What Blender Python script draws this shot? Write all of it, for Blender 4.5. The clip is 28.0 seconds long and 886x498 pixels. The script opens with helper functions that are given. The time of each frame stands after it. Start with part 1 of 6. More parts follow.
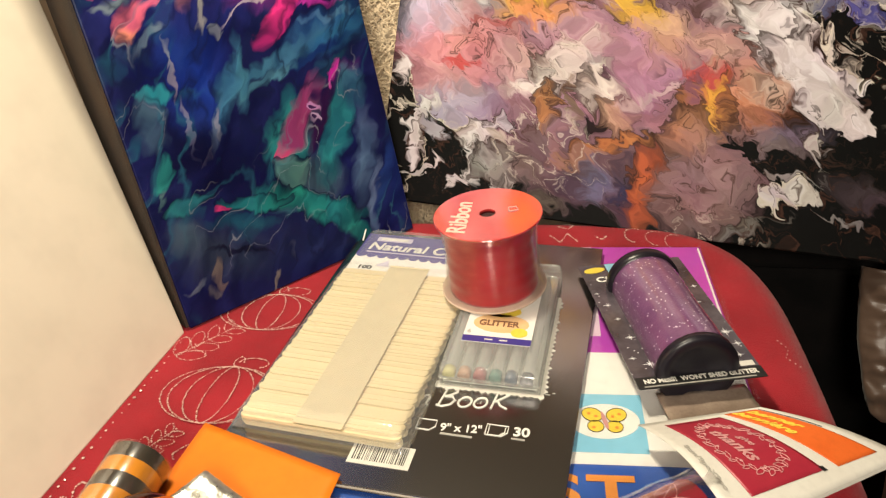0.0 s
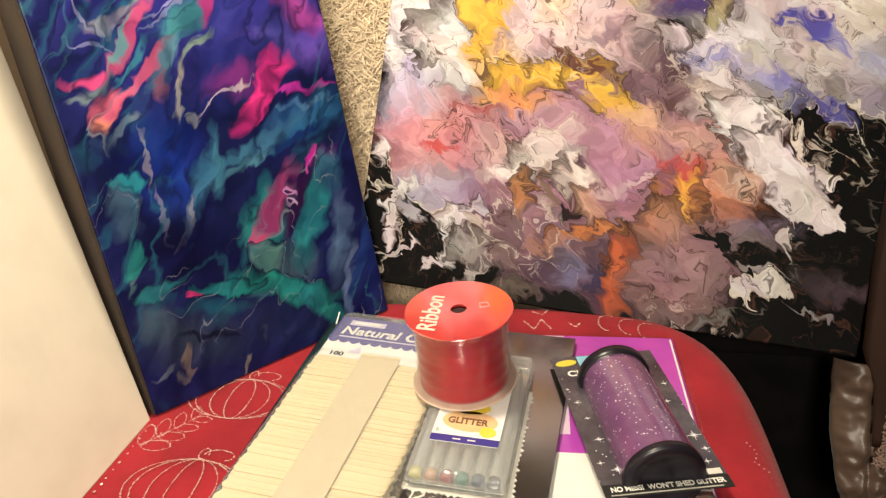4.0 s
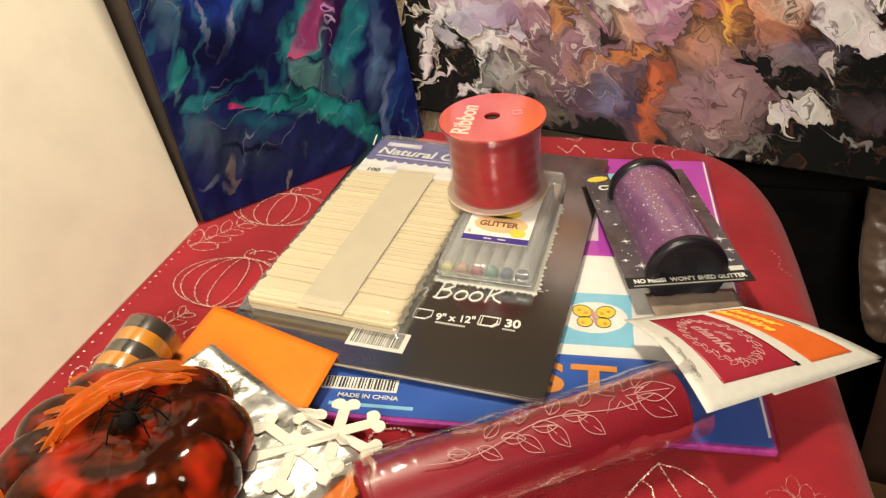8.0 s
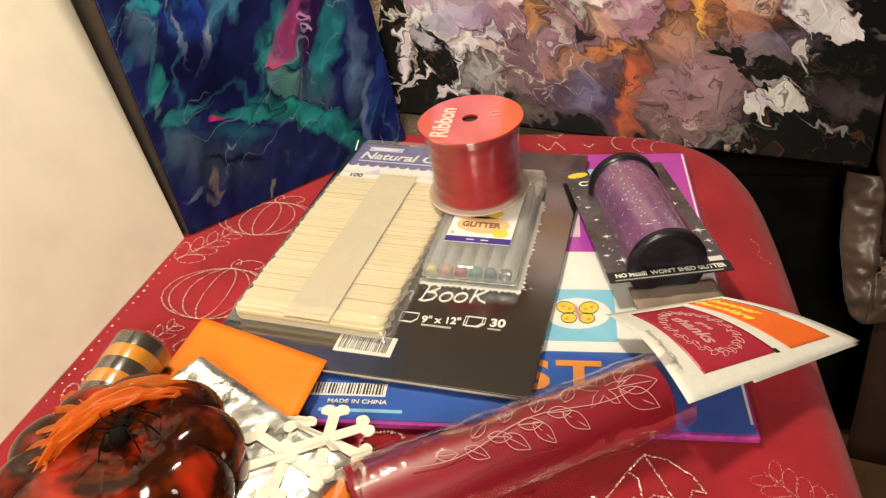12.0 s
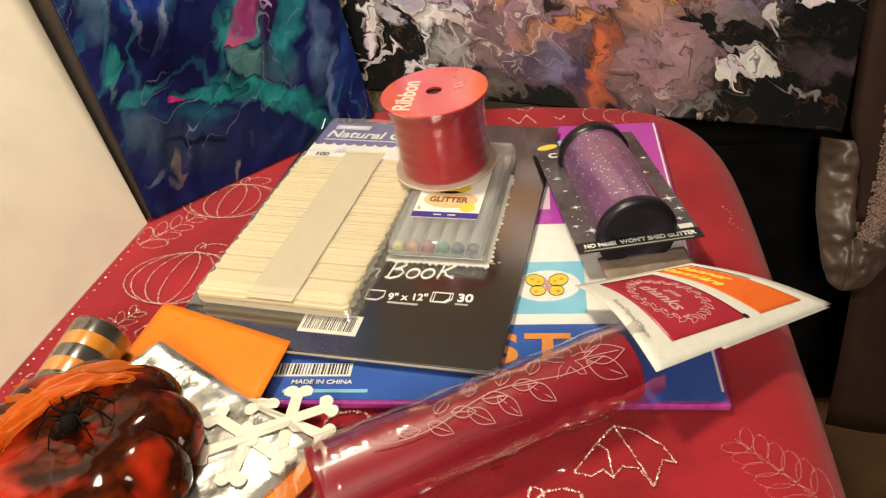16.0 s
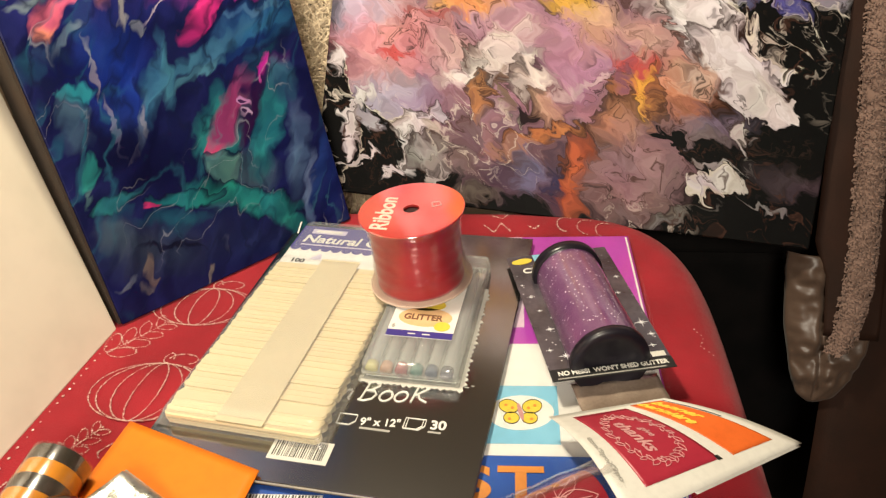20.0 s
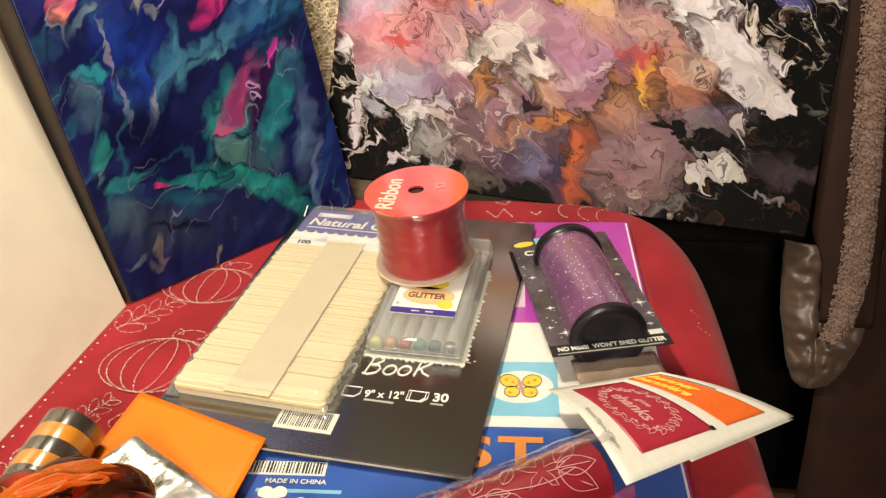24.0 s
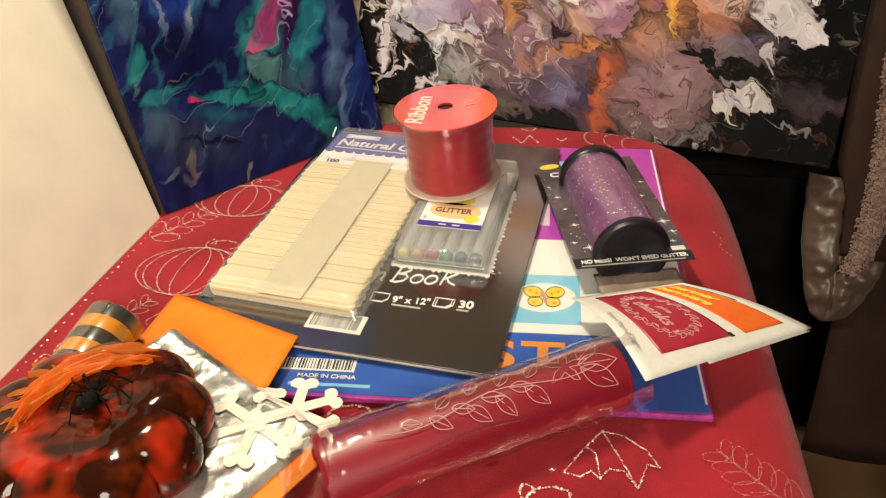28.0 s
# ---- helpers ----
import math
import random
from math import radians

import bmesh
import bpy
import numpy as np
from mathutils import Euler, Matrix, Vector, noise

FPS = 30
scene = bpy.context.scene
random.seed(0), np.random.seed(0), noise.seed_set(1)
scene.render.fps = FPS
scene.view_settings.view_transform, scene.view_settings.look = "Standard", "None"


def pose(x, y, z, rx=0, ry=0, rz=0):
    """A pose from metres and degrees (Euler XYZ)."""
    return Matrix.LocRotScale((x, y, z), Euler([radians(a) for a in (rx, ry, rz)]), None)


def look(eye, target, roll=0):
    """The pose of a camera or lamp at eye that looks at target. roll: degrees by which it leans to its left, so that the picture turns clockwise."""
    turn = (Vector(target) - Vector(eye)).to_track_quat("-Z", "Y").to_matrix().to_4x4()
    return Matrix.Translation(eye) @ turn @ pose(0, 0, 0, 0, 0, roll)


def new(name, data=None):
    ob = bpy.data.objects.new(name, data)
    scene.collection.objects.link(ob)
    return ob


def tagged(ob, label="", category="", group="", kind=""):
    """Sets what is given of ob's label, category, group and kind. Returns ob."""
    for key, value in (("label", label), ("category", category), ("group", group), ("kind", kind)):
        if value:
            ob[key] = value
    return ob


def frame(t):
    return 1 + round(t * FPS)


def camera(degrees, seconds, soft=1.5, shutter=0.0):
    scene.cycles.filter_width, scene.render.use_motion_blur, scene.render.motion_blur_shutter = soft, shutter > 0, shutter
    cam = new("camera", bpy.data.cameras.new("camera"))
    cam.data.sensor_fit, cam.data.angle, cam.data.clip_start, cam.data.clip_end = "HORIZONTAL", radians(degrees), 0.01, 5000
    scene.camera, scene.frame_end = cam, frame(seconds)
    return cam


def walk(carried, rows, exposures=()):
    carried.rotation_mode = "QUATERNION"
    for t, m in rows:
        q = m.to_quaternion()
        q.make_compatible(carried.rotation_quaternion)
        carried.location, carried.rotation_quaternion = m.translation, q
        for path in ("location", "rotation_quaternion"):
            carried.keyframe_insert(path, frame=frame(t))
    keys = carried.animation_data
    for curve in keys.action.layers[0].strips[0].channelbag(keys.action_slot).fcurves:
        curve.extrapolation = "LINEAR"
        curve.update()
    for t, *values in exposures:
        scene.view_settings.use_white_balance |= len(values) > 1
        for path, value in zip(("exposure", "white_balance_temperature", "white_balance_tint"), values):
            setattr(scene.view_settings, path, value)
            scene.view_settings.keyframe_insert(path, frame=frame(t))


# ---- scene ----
cam = camera(60.2, 28.0, soft=1.3)
PATH = [
    (0, (-0.011, 0.043, 0.858), (-0.03, 1.765, -0.157), -4.2),
    (0.5, (-0.009, 0.055, 0.877), (-0.011, 1.803, -0.094), -3.5),
    (1, (0.002, 0.069, 0.912), (0.02, 1.853, 0.009), -3.1),
    (1.5, (0.005, 0.072, 0.917), (0.031, 1.891, 0.086), -3.0),
    (2, (0.012, 0.08, 0.923), (0.067, 1.914, 0.127), -3.2),
    (2.5, (0.031, 0.089, 0.92), (0.168, 1.917, 0.122), -3.2),
    (3, (0.034, 0.094, 0.915), (0.204, 1.893, 0.057), -2.9),
    (3.5, (0.026, 0.083, 0.906), (0.189, 1.87, 0.024), -2.3),
    (4, (0.003, 0.062, 0.893), (0.025, 1.837, -0.029), -2.4),
    (4.5, (-0.01, 0.037, 0.883), (-0.117, 1.807, -0.042), -2.1),
    (6.5, (0.003, 0.007, 0.86), (-0.216, 1.68, -0.214), -4.5),
    (7, (0.001, 0.008, 0.859), (-0.174, 1.665, -0.247), -4.0),
    (7.5, (0.009, 0.008, 0.853), (-0.127, 1.65, -0.281), -4.3),
    (8, (0.006, 0.015, 0.846), (-0.089, 1.641, -0.315), -3.7),
    (8.5, (0.009, 0.015, 0.849), (-0.063, 1.629, -0.33), -3.6),
    (9, (0.01, 0.02, 0.85), (-0.045, 1.63, -0.336), -3.6),
    (9.5, (0.007, 0.021, 0.848), (-0.041, 1.627, -0.342), -3.6),
    (10, (0.013, 0.02, 0.848), (-0.046, 1.62, -0.35), -4.5),
    (10.5, (0.017, 0.019, 0.85), (-0.04, 1.618, -0.352), -5.3),
    (11, (0.014, 0.02, 0.848), (-0.038, 1.62, -0.351), -5.3),
    (11.5, (0.013, 0.015, 0.853), (-0.054, 1.628, -0.328), -5.5),
    (13.5, (0.02, 0.01, 0.849), (-0.068, 1.638, -0.31), -6.1),
    (14, (0.019, 0.01, 0.848), (-0.058, 1.633, -0.317), -6.0),
    (14.5, (0.019, 0.01, 0.845), (-0.05, 1.627, -0.331), -5.9),
    (15, (0.022, 0.011, 0.841), (-0.037, 1.623, -0.341), -6.3),
    (15.5, (0.024, 0.011, 0.843), (-0.031, 1.618, -0.346), -6.7),
    (16, (0.03, 0.017, 0.838), (-0.026, 1.616, -0.363), -7.1),
    (16.5, (0.027, 0.019, 0.838), (-0.019, 1.611, -0.371), -7.1),
    (17, (0.024, 0.022, 0.837), (-0.013, 1.608, -0.381), -7.0),
    (17.5, (0.022, 0.016, 0.842), (-0.009, 1.598, -0.38), -6.9),
    (18, (0.025, 0.015, 0.839), (0.0, 1.597, -0.384), -6.8),
    (18.5, (0.023, 0.017, 0.842), (0.004, 1.6, -0.38), -6.0),
    (19, (0.025, 0.022, 0.847), (0.016, 1.617, -0.359), -5.2),
    (19.5, (0.028, 0.03, 0.86), (0.04, 1.677, -0.275), -4.4),
    (20, (0.031, 0.042, 0.875), (0.065, 1.725, -0.204), -4.0),
    (20.5, (0.031, 0.04, 0.884), (0.08, 1.762, -0.132), -3.5),
    (22.5, (0.033, 0.038, 0.892), (0.089, 1.787, -0.075), -3.1),
    (23, (0.029, 0.028, 0.876), (0.078, 1.763, -0.118), -3.3),
    (23.5, (0.03, 0.022, 0.869), (0.075, 1.728, -0.174), -3.0),
    (24, (0.028, 0.021, 0.868), (0.058, 1.708, -0.206), -3.5),
    (24.5, (0.024, 0.019, 0.868), (0.043, 1.689, -0.232), -3.3),
    (25, (0.022, 0.018, 0.865), (0.032, 1.679, -0.25), -3.0),
    (25.5, (0.022, 0.014, 0.856), (0.019, 1.667, -0.27), -3.0),
    (26, (0.022, 0.013, 0.849), (0.013, 1.652, -0.297), -3.1),
    (26.5, (0.022, 0.009, 0.847), (0.008, 1.638, -0.314), -3.1),
    (27, (0.025, 0.004, 0.845), (0.01, 1.627, -0.324), -3.2),
    (27.5, (0.026, -0.002, 0.851), (0.005, 1.62, -0.319), -3.7),
    (28, (0.018, -0.007, 0.849), (-0.002, 1.617, -0.319), -3.1),
]
walk(cam, [(t, look(eye, target, roll)) for t, eye, target, roll in PATH], [(0, 0.06), (2, 0.20), (4.5, 0.15), (7, 0.0), (18.5, 0.0), (20.5, 0.14), (23.5, 0.12), (26, 0.10), (28, 0.02)])

# ---- light ----
world = bpy.data.worlds.new("room_air")
scene.world = world
world.use_nodes = True
world.node_tree.nodes["Background"].inputs[0].default_value = (1.0, 0.84, 0.68, 1)
world.node_tree.nodes["Background"].inputs[1].default_value = 0.006


def area_lamp(name, eye, target, size, watts, colour):
    data = bpy.data.lights.new(name, "AREA")
    data.shape, data.size, data.energy, data.color = "DISK", size, watts, colour
    ob = new(name, data)
    ob.matrix_world = look(eye, target)
    return ob


# an unseen warm bulb above the table, its place inferred; an added fill light behind the camera
bulb = bpy.data.lights.new("overhead_bulb_light", "POINT")
bulb.energy, bulb.color, bulb.shadow_soft_size = 31, (1.0, 0.89, 0.67), 0.06
new("overhead_bulb_light", bulb).location = (-0.16, 0.60, 1.38)
area_lamp("front_fill_light", (-0.06, -0.70, 1.32), (-0.25, 0.60, 0.70), 0.4, 18, (1.0, 0.90, 0.74))

T = 0.487  # height of the cloth-covered table top


# ---- materials ----
def nodes_of(name):
    m = bpy.data.materials.new(name)
    m.use_nodes = True
    nt = m.node_tree
    return m, nt, nt.nodes["Principled BSDF"]


def add(nt, kind, **inputs):
    n = nt.nodes.new(kind)
    for k, v in inputs.items():
        n.inputs[k].default_value = v
    return n


def noise_node(nt, scale, detail=3.0, rough=0.55, vec=None):
    n = nt.nodes.new("ShaderNodeTexNoise")
    n.inputs["Scale"].default_value, n.inputs["Detail"].default_value, n.inputs["Roughness"].default_value = scale, detail, rough
    if vec is not None:
        nt.links.new(vec, n.inputs["Vector"])
    return n


def mix_rgb(nt, fac, a, b, mode="MIX"):
    n = nt.nodes.new("ShaderNodeMix")
    n.data_type, n.blend_type = "RGBA", mode
    for sock, v in ((n.inputs[0], fac), (n.inputs[6], a), (n.inputs[7], b)):
        if isinstance(v, bpy.types.NodeSocket):
            nt.links.new(v, sock)
        elif isinstance(v, (int, float)):
            sock.default_value = v
        else:
            sock.default_value = (*v[:3], 1)
    return n.outputs[2]


def remap(nt, value, a, b, c=0.0, d=1.0):
    n = nt.nodes.new("ShaderNodeMapRange")
    n.inputs[1].default_value, n.inputs[2].default_value, n.inputs[3].default_value, n.inputs[4].default_value = a, b, c, d
    nt.links.new(value, n.inputs[0])
    return n.outputs[0]


def surface(name, c, c2=None, scale=40.0, rough=0.5, metal=0.0, bump=0.0, bump_scale=None, sheen=0.0, coat=0.0, rough2=None, fleck=None, spec=0.5, coat_ior=1.5, coat_rough=0.06):
    """A plain surface: two tones at two scales, relief, and optional bright flecks."""
    m, nt, p = nodes_of(name)
    co = nt.nodes.new("ShaderNodeTexCoord").outputs["Object"]
    c2 = c2 or tuple(v * 0.78 for v in c)
    n1 = noise_node(nt, scale, 4, vec=co)
    n2 = noise_node(nt, scale * 7.3, 3, vec=co)
    col = mix_rgb(nt, remap(nt, n1.outputs[0], 0.35, 0.68), c, c2)
    col = mix_rgb(nt, remap(nt, n2.outputs[0], 0.45, 0.8, 0, 0.35), col, tuple(v * 0.7 for v in c))
    if fleck:
        v = nt.nodes.new("ShaderNodeTexVoronoi")
        v.inputs["Scale"].default_value = fleck[1]
        nt.links.new(co, v.inputs["Vector"])
        w = nt.nodes.new("ShaderNodeTexWhiteNoise")
        nt.links.new(v.outputs["Color"], w.inputs["Vector"])
        dot = remap(nt, v.outputs["Distance"], 0.16, 0.30, 1, 0)
        pick = remap(nt, w.outputs["Value"], fleck[2], fleck[2] + 0.02)
        mul = nt.nodes.new("ShaderNodeMath")
        mul.operation = "MULTIPLY"
        nt.links.new(dot, mul.inputs[0])
        nt.links.new(pick, mul.inputs[1])
        col = mix_rgb(nt, mul.outputs[0], col, fleck[0])
    nt.links.new(col, p.inputs["Base Color"])
    r = remap(nt, n1.outputs[0], 0.3, 0.7, rough, rough if rough2 is None else rough2)
    nt.links.new(r, p.inputs["Roughness"])
    p.inputs["Metallic"].default_value = metal
    p.inputs["Specular IOR Level"].default_value = spec
    p.inputs["Sheen Weight"].default_value = sheen
    p.inputs["Coat Weight"].default_value = coat
    p.inputs["Coat Roughness"].default_value = coat_rough
    p.inputs["Coat IOR"].default_value = coat_ior
    if bump:
        nb = noise_node(nt, bump_scale or scale * 5, 4, vec=co)
        b = add(nt, "ShaderNodeBump", Strength=bump, Distance=0.002)
        nt.links.new(nb.outputs[0], b.inputs["Height"])
        nt.links.new(b.outputs[0], p.inputs["Normal"])
    return m


def clear_film(name, tint=(1, 1, 1), gloss=0.10, rough=0.08, bump=0.4, bump_scale=60.0, haze=0.0, shine=0.55):
    """Thin clear plastic: see-through, with gloss from its creases."""
    m = bpy.data.materials.new(name)
    m.use_nodes = True
    nt = m.node_tree
    nt.nodes.clear()
    out = nt.nodes.new("ShaderNodeOutputMaterial")
    tr = add(nt, "ShaderNodeBsdfTransparent", Color=(*tint, 1))
    gl = add(nt, "ShaderNodeBsdfGlossy", Color=(1, 1, 1, 1), Roughness=rough)
    fr = add(nt, "ShaderNodeFresnel", IOR=1.45)
    co = nt.nodes.new("ShaderNodeTexCoord").outputs["Object"]
    nz = noise_node(nt, bump_scale, 3, 0.5, co)
    b = add(nt, "ShaderNodeBump", Strength=bump, Distance=0.004)
    nt.links.new(nz.outputs[0], b.inputs["Height"])
    nt.links.new(b.outputs[0], gl.inputs["Normal"])
    nt.links.new(b.outputs[0], fr.inputs["Normal"])
    ad = nt.nodes.new("ShaderNodeMath")
    ad.operation, ad.use_clamp = "MULTIPLY_ADD", True
    ad.inputs[1].default_value, ad.inputs[2].default_value = shine, gloss * 0.1
    nt.links.new(fr.outputs[0], ad.inputs[0])
    mx = nt.nodes.new("ShaderNodeMixShader")
    nt.links.new(ad.outputs[0], mx.inputs[0])
    if haze:
        df = add(nt, "ShaderNodeBsdfDiffuse", Color=(0.85, 0.85, 0.85, 1))
        mh = nt.nodes.new("ShaderNodeMixShader")
        mh.inputs[0].default_value = haze
        nt.links.new(tr.outputs[0], mh.inputs[1])
        nt.links.new(df.outputs[0], mh.inputs[2])
        nt.links.new(mh.outputs[0], mx.inputs[1])
    else:
        nt.links.new(tr.outputs[0], mx.inputs[1])
    nt.links.new(gl.outputs[0], mx.inputs[2])
    nt.links.new(mx.outputs[0], out.inputs["Surface"])
    return m


def pour_paint(name, base, warp, seed, flow=(0, 1.0), finger=0.9):
    """Poured acrylic: blobs of colour on coordinates stirred at several scales. Returns functions that lay one more
    blob or a net of veins over the rest, and one that ends the material."""
    m, nt, p = nodes_of(name)
    co = nt.nodes.new("ShaderNodeTexCoord").outputs["Object"]

    def vmath(op, a, b):
        n = nt.nodes.new("ShaderNodeVectorMath")
        n.operation = op
        for sock, v in zip(n.inputs, (a, b)):
            if isinstance(v, bpy.types.NodeSocket):
                nt.links.new(v, sock)
            else:
                sock.default_value = v
        return n.outputs[0]

    def fmath(op, a, b):
        n = nt.nodes.new("ShaderNodeMath")
        n.operation = op
        for sock, v in zip(n.inputs, (a, b)):
            if isinstance(v, bpy.types.NodeSocket):
                nt.links.new(v, sock)
            else:
                sock.default_value = v
        return n.outputs[0]

    def along(v, k):
        mp = nt.nodes.new("ShaderNodeMapping")
        mp.vector_type = "TEXTURE"
        mp.inputs["Location"].default_value = (seed + 3.7 * k, seed * 1.3 - k, 0.5 * k)
        mp.inputs["Rotation"].default_value = (0, 0, radians(flow[0]))
        mp.inputs["Scale"].default_value = (flow[1], 1, 1)
        nt.links.new(v, mp.inputs["Vector"])
        return mp.outputs[0]

    vec = co
    for k, (scale, amount) in enumerate(warp):
        nz = noise_node(nt, scale, 1, 0.5, along(vec, k))
        vec = vmath("ADD", vec, vmath("MULTIPLY", vmath("SUBTRACT", nz.outputs["Color"], (0.5, 0.5, 0.5)), (amount, amount, 0)))
    edge = noise_node(nt, 30, 5, 0.62, along(vec, 9))
    ragged = fmath("MULTIPLY", fmath("SUBTRACT", edge.outputs[0], 0.5), finger)
    state = {"col": base}

    def blob(x, y, rx, ry, angle, soft, colour, rim=None):
        mp = nt.nodes.new("ShaderNodeMapping")
        mp.vector_type = "TEXTURE"
        mp.inputs["Location"].default_value = (x, y, 0)
        mp.inputs["Rotation"].default_value = (0, 0, radians(angle))
        mp.inputs["Scale"].default_value = (rx * 1.55, ry * 1.55, 1)
        nt.links.new(vec, mp.inputs["Vector"])
        g = nt.nodes.new("ShaderNodeTexGradient")
        g.gradient_type = "SPHERICAL"
        nt.links.new(mp.outputs[0], g.inputs[0])
        level = fmath("ADD", g.outputs["Fac"], ragged)
        if rim:
            state["col"] = mix_rgb(nt, remap(nt, level, 0.285, 0.315, 0, 0.85), state["col"], rim)
        fac = remap(nt, level, 0.34 - 0.15 * max(0.0, soft - 0.2), 0.34 + soft * 0.9)
        state["col"] = mix_rgb(nt, fac, state["col"], colour)

    def veins(scale, width, colour, amount, mask_scale, low, high, levels=1.0, shift=0.0):
        v = along(vec, 20 + shift)
        nz = noise_node(nt, scale, 2, 0.5, v)
        pp = fmath("PINGPONG", fmath("MULTIPLY", nz.outputs[0], levels), 0.5)
        line = remap(nt, pp, 0, width, amount, 0)
        mk = noise_node(nt, mask_scale, 2, 0.5, along(co, 31 + shift))
        keep = remap(nt, mk.outputs[0], low, high)
        state["col"] = mix_rgb(nt, fmath("MULTIPLY", line, keep), state["col"], colour)

    def tint(scale, amount):
        nz = noise_node(nt, scale, 3, 0.6, along(vec, 15))
        state["col"] = mix_rgb(nt, amount, state["col"], nz.outputs["Color"], "OVERLAY")

    def bands(scale, levels, dark, light, amount, shift=0.0):
        """Drawn-out bands of darker and lighter paint within each colour."""
        nz = noise_node(nt, scale, 2, 0.5, along(vec, 50 + shift))
        pp = fmath("PINGPONG", fmath("MULTIPLY", nz.outputs[0], levels), 0.5)
        shade = nt.nodes.new("ShaderNodeMix")
        shade.data_type = "RGBA"
        nt.links.new(remap(nt, pp, 0.05, 0.45), shade.inputs[0])
        shade.inputs[6].default_value, shade.inputs[7].default_value = (*dark, 1), (*light, 1)
        state["col"] = mix_rgb(nt, amount, state["col"], shade.outputs[2], "MULTIPLY")

    def finish(rough, coat, spec=0.5):
        nt.links.new(state["col"], p.inputs["Base Color"])
        p.inputs["Roughness"].default_value = rough
        p.inputs["Coat Weight"].default_value = coat
        p.inputs["Coat Roughness"].default_value = 0.12
        p.inputs["Specular IOR Level"].default_value = spec
        nb = noise_node(nt, 900, 2, 0.5, co)
        b = add(nt, "ShaderNodeBump", Strength=0.12, Distance=0.001)
        nt.links.new(nb.outputs[0], b.inputs["Height"])
        nt.links.new(b.outputs[0], p.inputs["Normal"])
        return m
    return blob, veins, tint, bands, finish


# ---- mesh helpers ----
def mesh_object(name, bm, material, parent=None, label="", smooth=False):
    me = bpy.data.meshes.new(name)
    bmesh.ops.recalc_face_normals(bm, faces=bm.faces[:])
    bm.to_mesh(me)
    bm.free()
    if material:
        me.materials.append(material)
    if smooth:
        for f in me.polygons:
            f.use_smooth = True
    ob = new(name, me)
    ob.parent = parent
    if label:
        tagged(ob, label)
    return ob


def part(name, bm, material, parent, label="", smooth=False):
    return mesh_object(name, bm, material, parent, label, smooth)


def thing(name, m, label, category, group="", kind=""):
    ob = new(name)
    ob.matrix_basis = m
    ob.empty_display_size = 0.02
    return tagged(ob, label, category, group, kind)


def frame3(c, e, up):
    """A pose whose x runs along e, y up the face, z out of it."""
    e = Vector(e).normalized()
    up = Vector(up)
    up = (up - e * up.dot(e)).normalized()
    n = e.cross(up)
    m = Matrix((e, up, n)).transposed().to_4x4()
    m.translation = c
    return m


def box(x0, x1, y0, y1, z0, z1, bevel=0.0, seg=2, bm=None):
    own = bmesh.new()
    bmesh.ops.create_cube(own, size=1.0)
    for v in own.verts:
        v.co = Vector((x0 + (v.co.x + 0.5) * (x1 - x0), y0 + (v.co.y + 0.5) * (y1 - y0), z0 + (v.co.z + 0.5) * (z1 - z0)))
    if bevel:
        bmesh.ops.bevel(own, geom=own.edges[:], offset=bevel, segments=seg, affect="EDGES", profile=0.5)
    return own


def grid_sheet(nx, ny, fn, thick=0.0):
    """A sheet of nx by ny cells over the unit square, placed by fn(u, v); thick: gives it a back."""
    bm = bmesh.new()
    rows = [[bm.verts.new(fn(i / nx, j / ny)) for i in range(nx + 1)] for j in range(ny + 1)]
    for j in range(ny):
        for i in range(nx):
            bm.faces.new((rows[j][i], rows[j][i + 1], rows[j + 1][i + 1], rows[j + 1][i]))
    if thick:
        bm.normal_update()
        bmesh.ops.solidify(bm, geom=bm.faces[:], thickness=thick)
    return bm


def lathe(profile, seg=64, m=None):
    """Turns (radius, height) pairs round z."""
    bm = bmesh.new()
    rings = []
    for r, z in profile:
        if r < 1e-6:
            rings.append([bm.verts.new((0, 0, z))])
        else:
            rings.append([bm.verts.new((r * math.cos(2 * math.pi * k / seg), r * math.sin(2 * math.pi * k / seg), z)) for k in range(seg)])
    for a, b in zip(rings, rings[1:]):
        for k in range(seg):
            q = (k + 1) % seg
            if len(a) == 1 and len(b) == 1:
                continue
            if len(a) == 1:
                bm.faces.new((a[0], b[k], b[q]))
            elif len(b) == 1:
                bm.faces.new((a[k], a[q], b[0]))
            else:
                bm.faces.new((a[k], a[q], b[q], b[k]))
    if m is not None:
        bm.transform(m)
    return bm


def tube(points, radius, seg=6, bm=None, ends=True):
    """A round tube along points; radius is a number or one for each point."""
    bm = bm or bmesh.new()
    pts = [Vector(p) for p in points]
    rads = radius if isinstance(radius, (list, tuple)) else [radius] * len(pts)
    rings = []
    side = None
    for i, p in enumerate(pts):
        d = (pts[min(i + 1, len(pts) - 1)] - pts[max(i - 1, 0)]).normalized()
        if side is None:
            side = d.orthogonal().normalized()
        side = (side - d * side.dot(d)).normalized()
        o = d.cross(side)
        rings.append([bm.verts.new(p + rads[i] * (side * math.cos(2 * math.pi * k / seg) + o * math.sin(2 * math.pi * k / seg))) for k in range(seg)])
    for a, b in zip(rings, rings[1:]):
        for k in range(seg):
            q = (k + 1) % seg
            bm.faces.new((a[k], a[q], b[q], b[k]))
    if ends:
        bm.faces.new(rings[0])
        bm.faces.new(rings[-1])
    return bm


